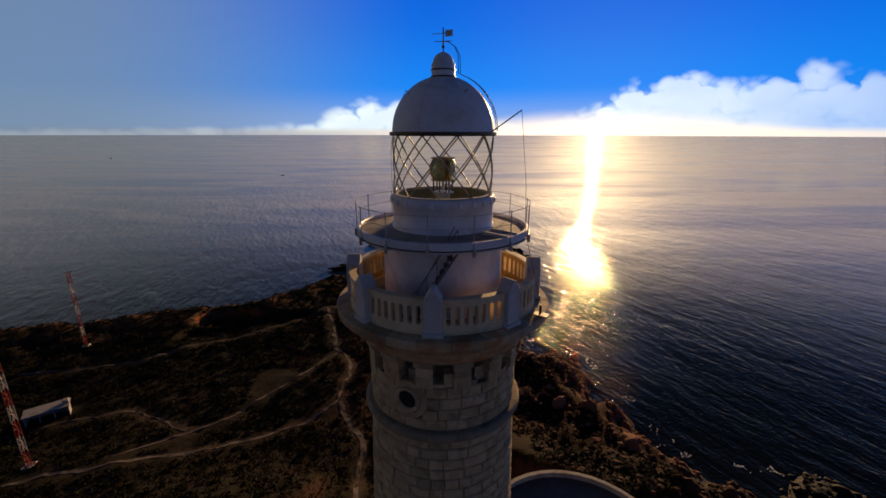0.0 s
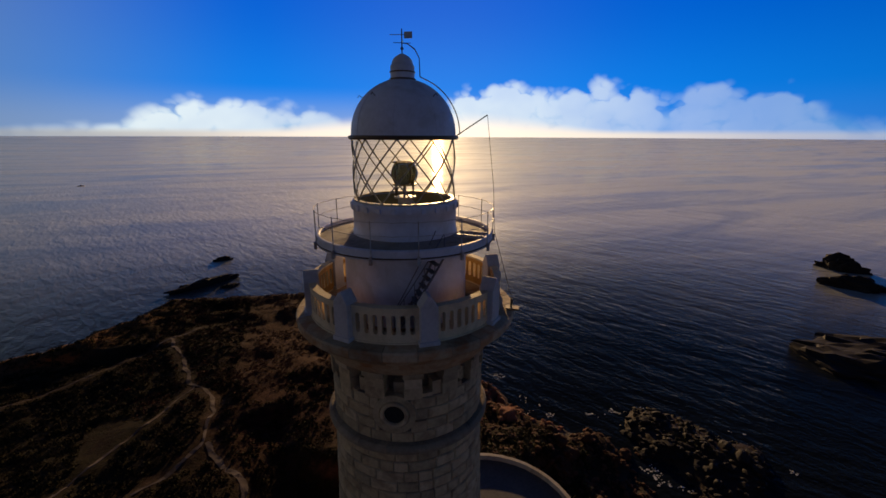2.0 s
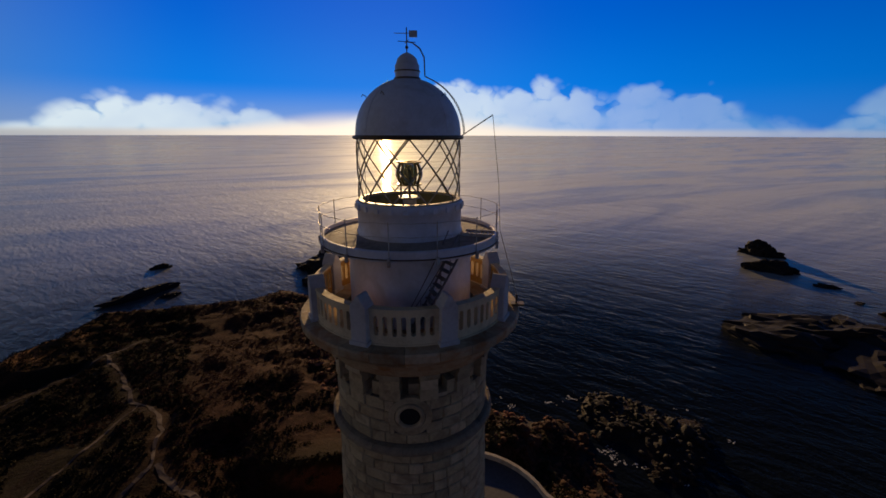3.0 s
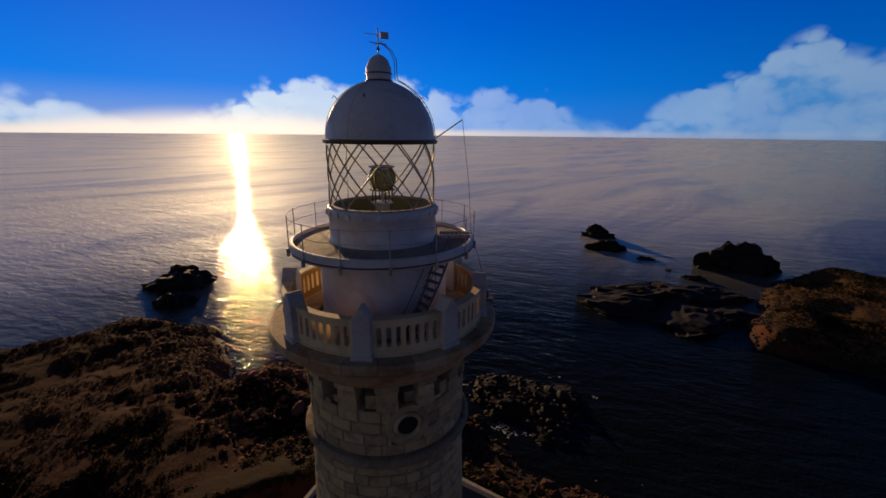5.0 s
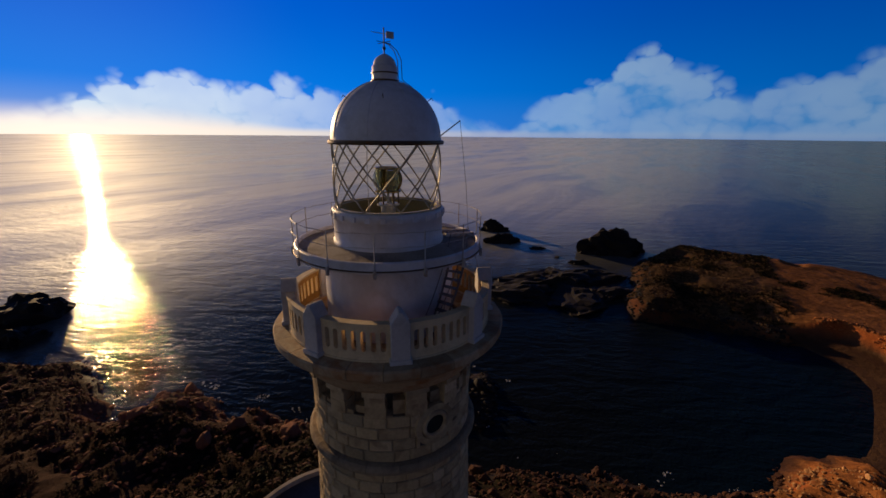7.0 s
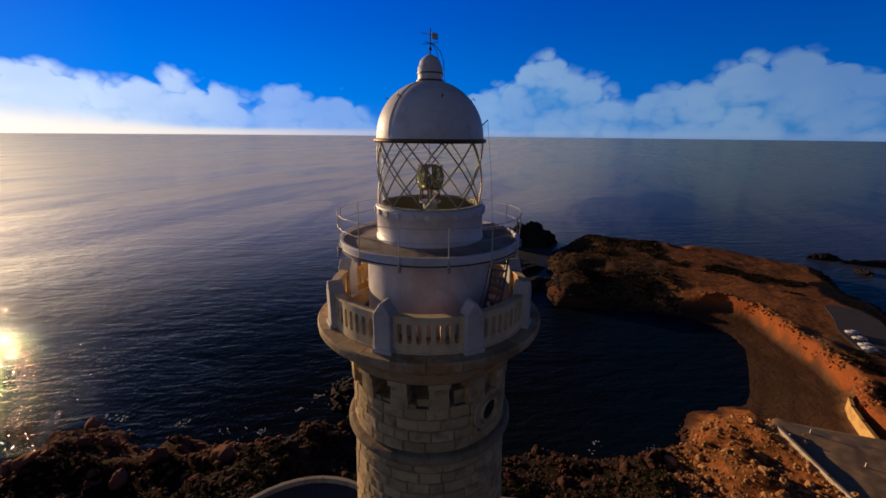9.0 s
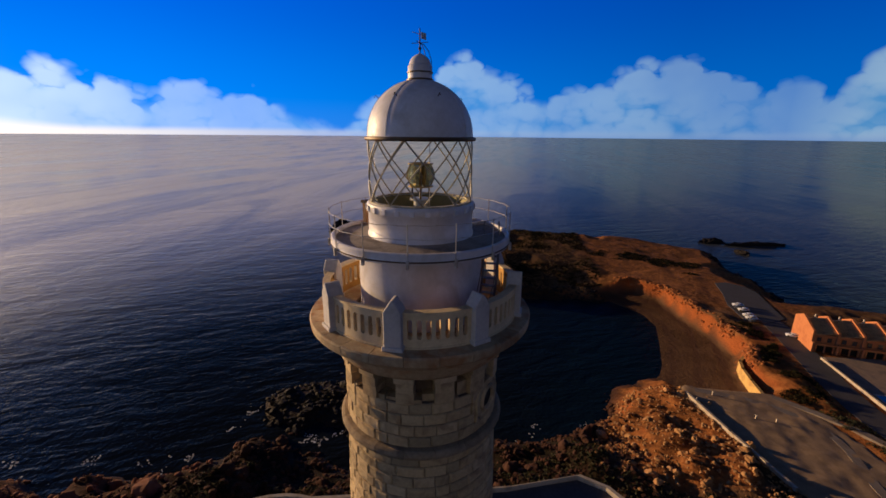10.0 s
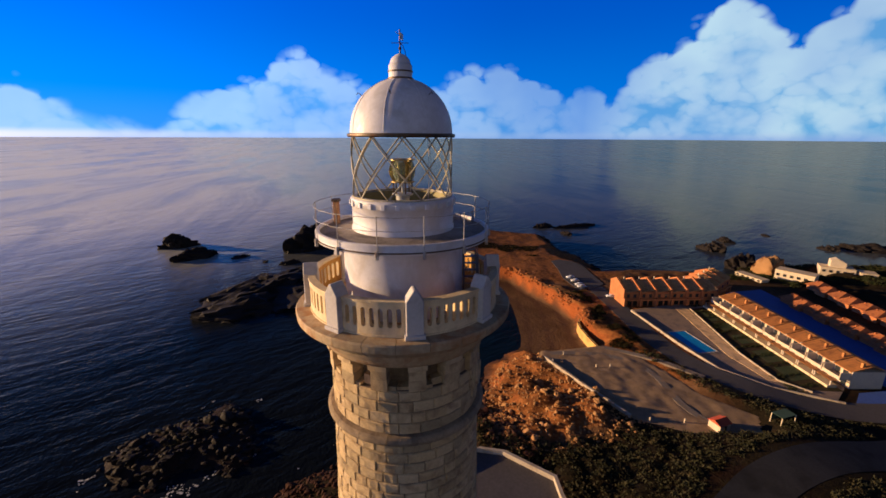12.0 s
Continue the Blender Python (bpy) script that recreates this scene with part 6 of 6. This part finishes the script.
scatter_boulders()
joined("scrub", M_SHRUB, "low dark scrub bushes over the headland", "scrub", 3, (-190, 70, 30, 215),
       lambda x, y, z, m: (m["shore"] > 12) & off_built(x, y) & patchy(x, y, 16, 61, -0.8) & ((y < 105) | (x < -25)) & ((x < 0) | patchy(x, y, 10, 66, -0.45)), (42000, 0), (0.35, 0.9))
M_GREENSCRUB = material("green_scrub_leaves", (0.045, 0.046, 0.024), 0.85, spec=0.1, stain=0.5, stain_colour=(0.06, 0.045, 0.025), amount=0.6, grain=3, fine=14, bump=0.6)
joined("hill_scrub", M_GREENSCRUB, "dark scrub on the slope below the lighthouse", "scrub", 4, (20, 100, -150, 60),
       lambda x, y, z, m: (m["shore"] > 10) & off_built(x, y) & (inside(x, y, CRAG) < 1) & patchy(x, y, 12, 62, -0.6), (15000, 0), (0.4, 1.1))
joined("far_scrub", M_SHRUB, "patches of scrub on the far headland", "scrub", 5, (185, 320, -150, 10),
       lambda x, y, z, m: (m["shore"] > 8) & off_built(x, y) & ((from_line(x, y, [(312, -20), (285, -42), (256, -71), (234, -108)]) + 9 * rolling(x, y, 12.0, 63, 2) < 7) | ((y > -58) & patchy(x, y, 14, 65, 0.0))), (15000, 0), (0.4, 1.1))
M_TUFT = material("dry_tufts", (0.26, 0.16, 0.085), 0.9, spec=0.05, stain=0.5, stain_colour=(0.10, 0.06, 0.03), amount=0.6, grain=3, fine=12, bump=0.4)
joined("dry_tufts", M_TUFT, "low dry brown tufts on the far headland", "grass", 18, (180, 325, -150, 20),
       lambda x, y, z, m: (m["shore"] > 5) & off_built(x, y) & patchy(x, y, 9, 68, -0.25) & (y > -56 + 8 * rolling(x, y, 14.0, 70, 2)), (26000, 0), (0.3, 0.8))
M_CLIFF = material("red_cliff_rock", (0.42, 0.16, 0.055), 0.9, spec=0.08, stain=0.4, stain_colour=(0.2, 0.07, 0.03), amount=0.5, grain=1.8, fine=9, bump=0.8)
joined("cliff_stones", M_CLIFF, "broken red rock along the cliff behind the beach", "stones", 21, (120, 215, -100, -62),
       lambda x, y, z, m: (inside(x, y, BEACH) > -4.5) & (inside(x, y, BEACH) < -0.3) & (y < -64) & (z > 2.0) & patchy(x, y, 4, 75, -0.3), (8000, 1), (0.2, 0.7))
joined("slope_scrub", M_SHRUB, "dark bushes on the slope below the road", "scrub", 22, (98, 156, -104, -82),
       lambda x, y, z, m: off_built(x, y) & (inside(x, y, BEACH) < -5) & patchy(x, y, 5, 74, 0.15), (5000, 0), (0.3, 0.9))
M_RUST = material("rusty_tufts", (0.105, 0.044, 0.029), 0.9, spec=0.05, stain=0.5, stain_colour=(0.04, 0.022, 0.015), amount=0.6, grain=3, fine=12, bump=0.4)
joined("rusty_tufts", M_RUST, "low rust-brown shrubs over the bare headland tip", "grass", 20, (-55, 60, 95, 215),
       lambda x, y, z, m: (m["shore"] > 5) & off_built(x, y) & patchy(x, y, 8, 69, -0.5), (12000, 0), (0.25, 0.7))
M_HEDGE = material("garden_leaves", (0.035, 0.045, 0.016), 0.85, spec=0.1, stain=0.6, stain_colour=(0.05, 0.035, 0.015), amount=0.6, grain=3, fine=14, bump=0.6)
joined("garden_hedge", M_HEDGE, "dark hedges and bushes between the gardens", "hedge", 12, (64, 130, -152, -118),
       lambda x, y, z, m: (y < -122.5 - (x - 73) * 0.32) & (y > -134.5 - (x - 62) * 0.211) & ((np.abs((x - 75) % 6.0 - 3.0) > 2.35) | patchy(x, y, 5, 67, 0.45)), (9000, 0), (0.4, 0.95))
joined("coast_scrub", M_HEDGE, "dark trees and bushes round the villas", "bushes", 13, (125, 240, -305, -188),
       lambda x, y, z, m: (m["shore"] > 2) & (inside(x, y, ESTATE) < 2) & (patchy(x, y, 22, 64, -0.1) | (x > 178)) & (np.hypot(x - 153, y + 231) > 11) & (np.hypot(x - 157, y + 264) > 11), (7000, 0), (0.5, 1.4))
joined("shore_stones", M_ROCK, "broken brown stones along the shore", "stones", 6, (20, 115, -40, 65),
       lambda x, y, z, m: (m["shore"] > -4) & (m["shore"] < 60) & (z > -0.8) & (np.hypot(x - 12, y - 12) > 33) & (inside(x, y, ISLET) < -3), (7000, 1), (0.2, 0.75))
joined("islet_stones", M_SEAROCK, "dark stones on the islet", "stones", 19, (75, 115, 28, 75),
       lambda x, y, z, m: (inside(x, y, ISLET) >= -3) & (z > -0.8), (700, 1), (0.3, 1.1))
joined("red_stones", M_REDROCK, "broken red-brown stones along the shore", "stones", 16, (10, 75, 65, 215),
       lambda x, y, z, m: (m["shore"] > -4) & (m["shore"] < 60) & (z > -0.8) & (np.hypot(x - 12, y - 12) > 33), (2600, 1), (0.2, 0.75))
joined("headland_stones", M_SEAROCK, "dark broken rocks at the foot of the far headland", "stones", 17, (175, 330, -155, 25),
       lambda x, y, z, m: (m["shore"] > -5) & (m["shore"] < 9) & off_built(x, y), (11000, 1), (0.3, 1.0))
joined("crag_stones", M_BOULDER, "broken ochre stones on the crag", "stones", 7, (60, 112, -72, -24),
       lambda x, y, z, m: (inside(x, y, CRAG) > -4) & (m["shore"] > 0), (2000, 1), (0.15, 0.5))

M_FOAM = material("sea_foam", (0.75, 0.76, 0.78), 0.8, stain=1.5, stain_colour=(0.3, 0.33, 0.36), amount=0.5, grain=5, bump=0.3)
joined("sea_foam", M_FOAM, "broken white foam where waves meet the rocks", "foam", 8, (30, 120, -40, 225),
       lambda x, y, z, m: (m["shore"] > -9) & (m["shore"] < 1) & (z < -0.1) & ((x < 96) | (y > 30)) & patchy(x, y, 5, 71, 0.72) & patchy(x, y, 1.6, 73, 0.1), (70000, 1), (0.08, 0.26), 0.2)
joined("far_foam", M_FOAM, "thin white foam along the far shore", "foam", 9, (-190, 40, 130, 225),
       lambda x, y, z, m: (m["shore"] > -6) & (m["shore"] < 1) & (z < -0.1) & patchy(x, y, 12, 72, 0.5), (30000, 1), (0.15, 0.4), 0.12)

build_stones()
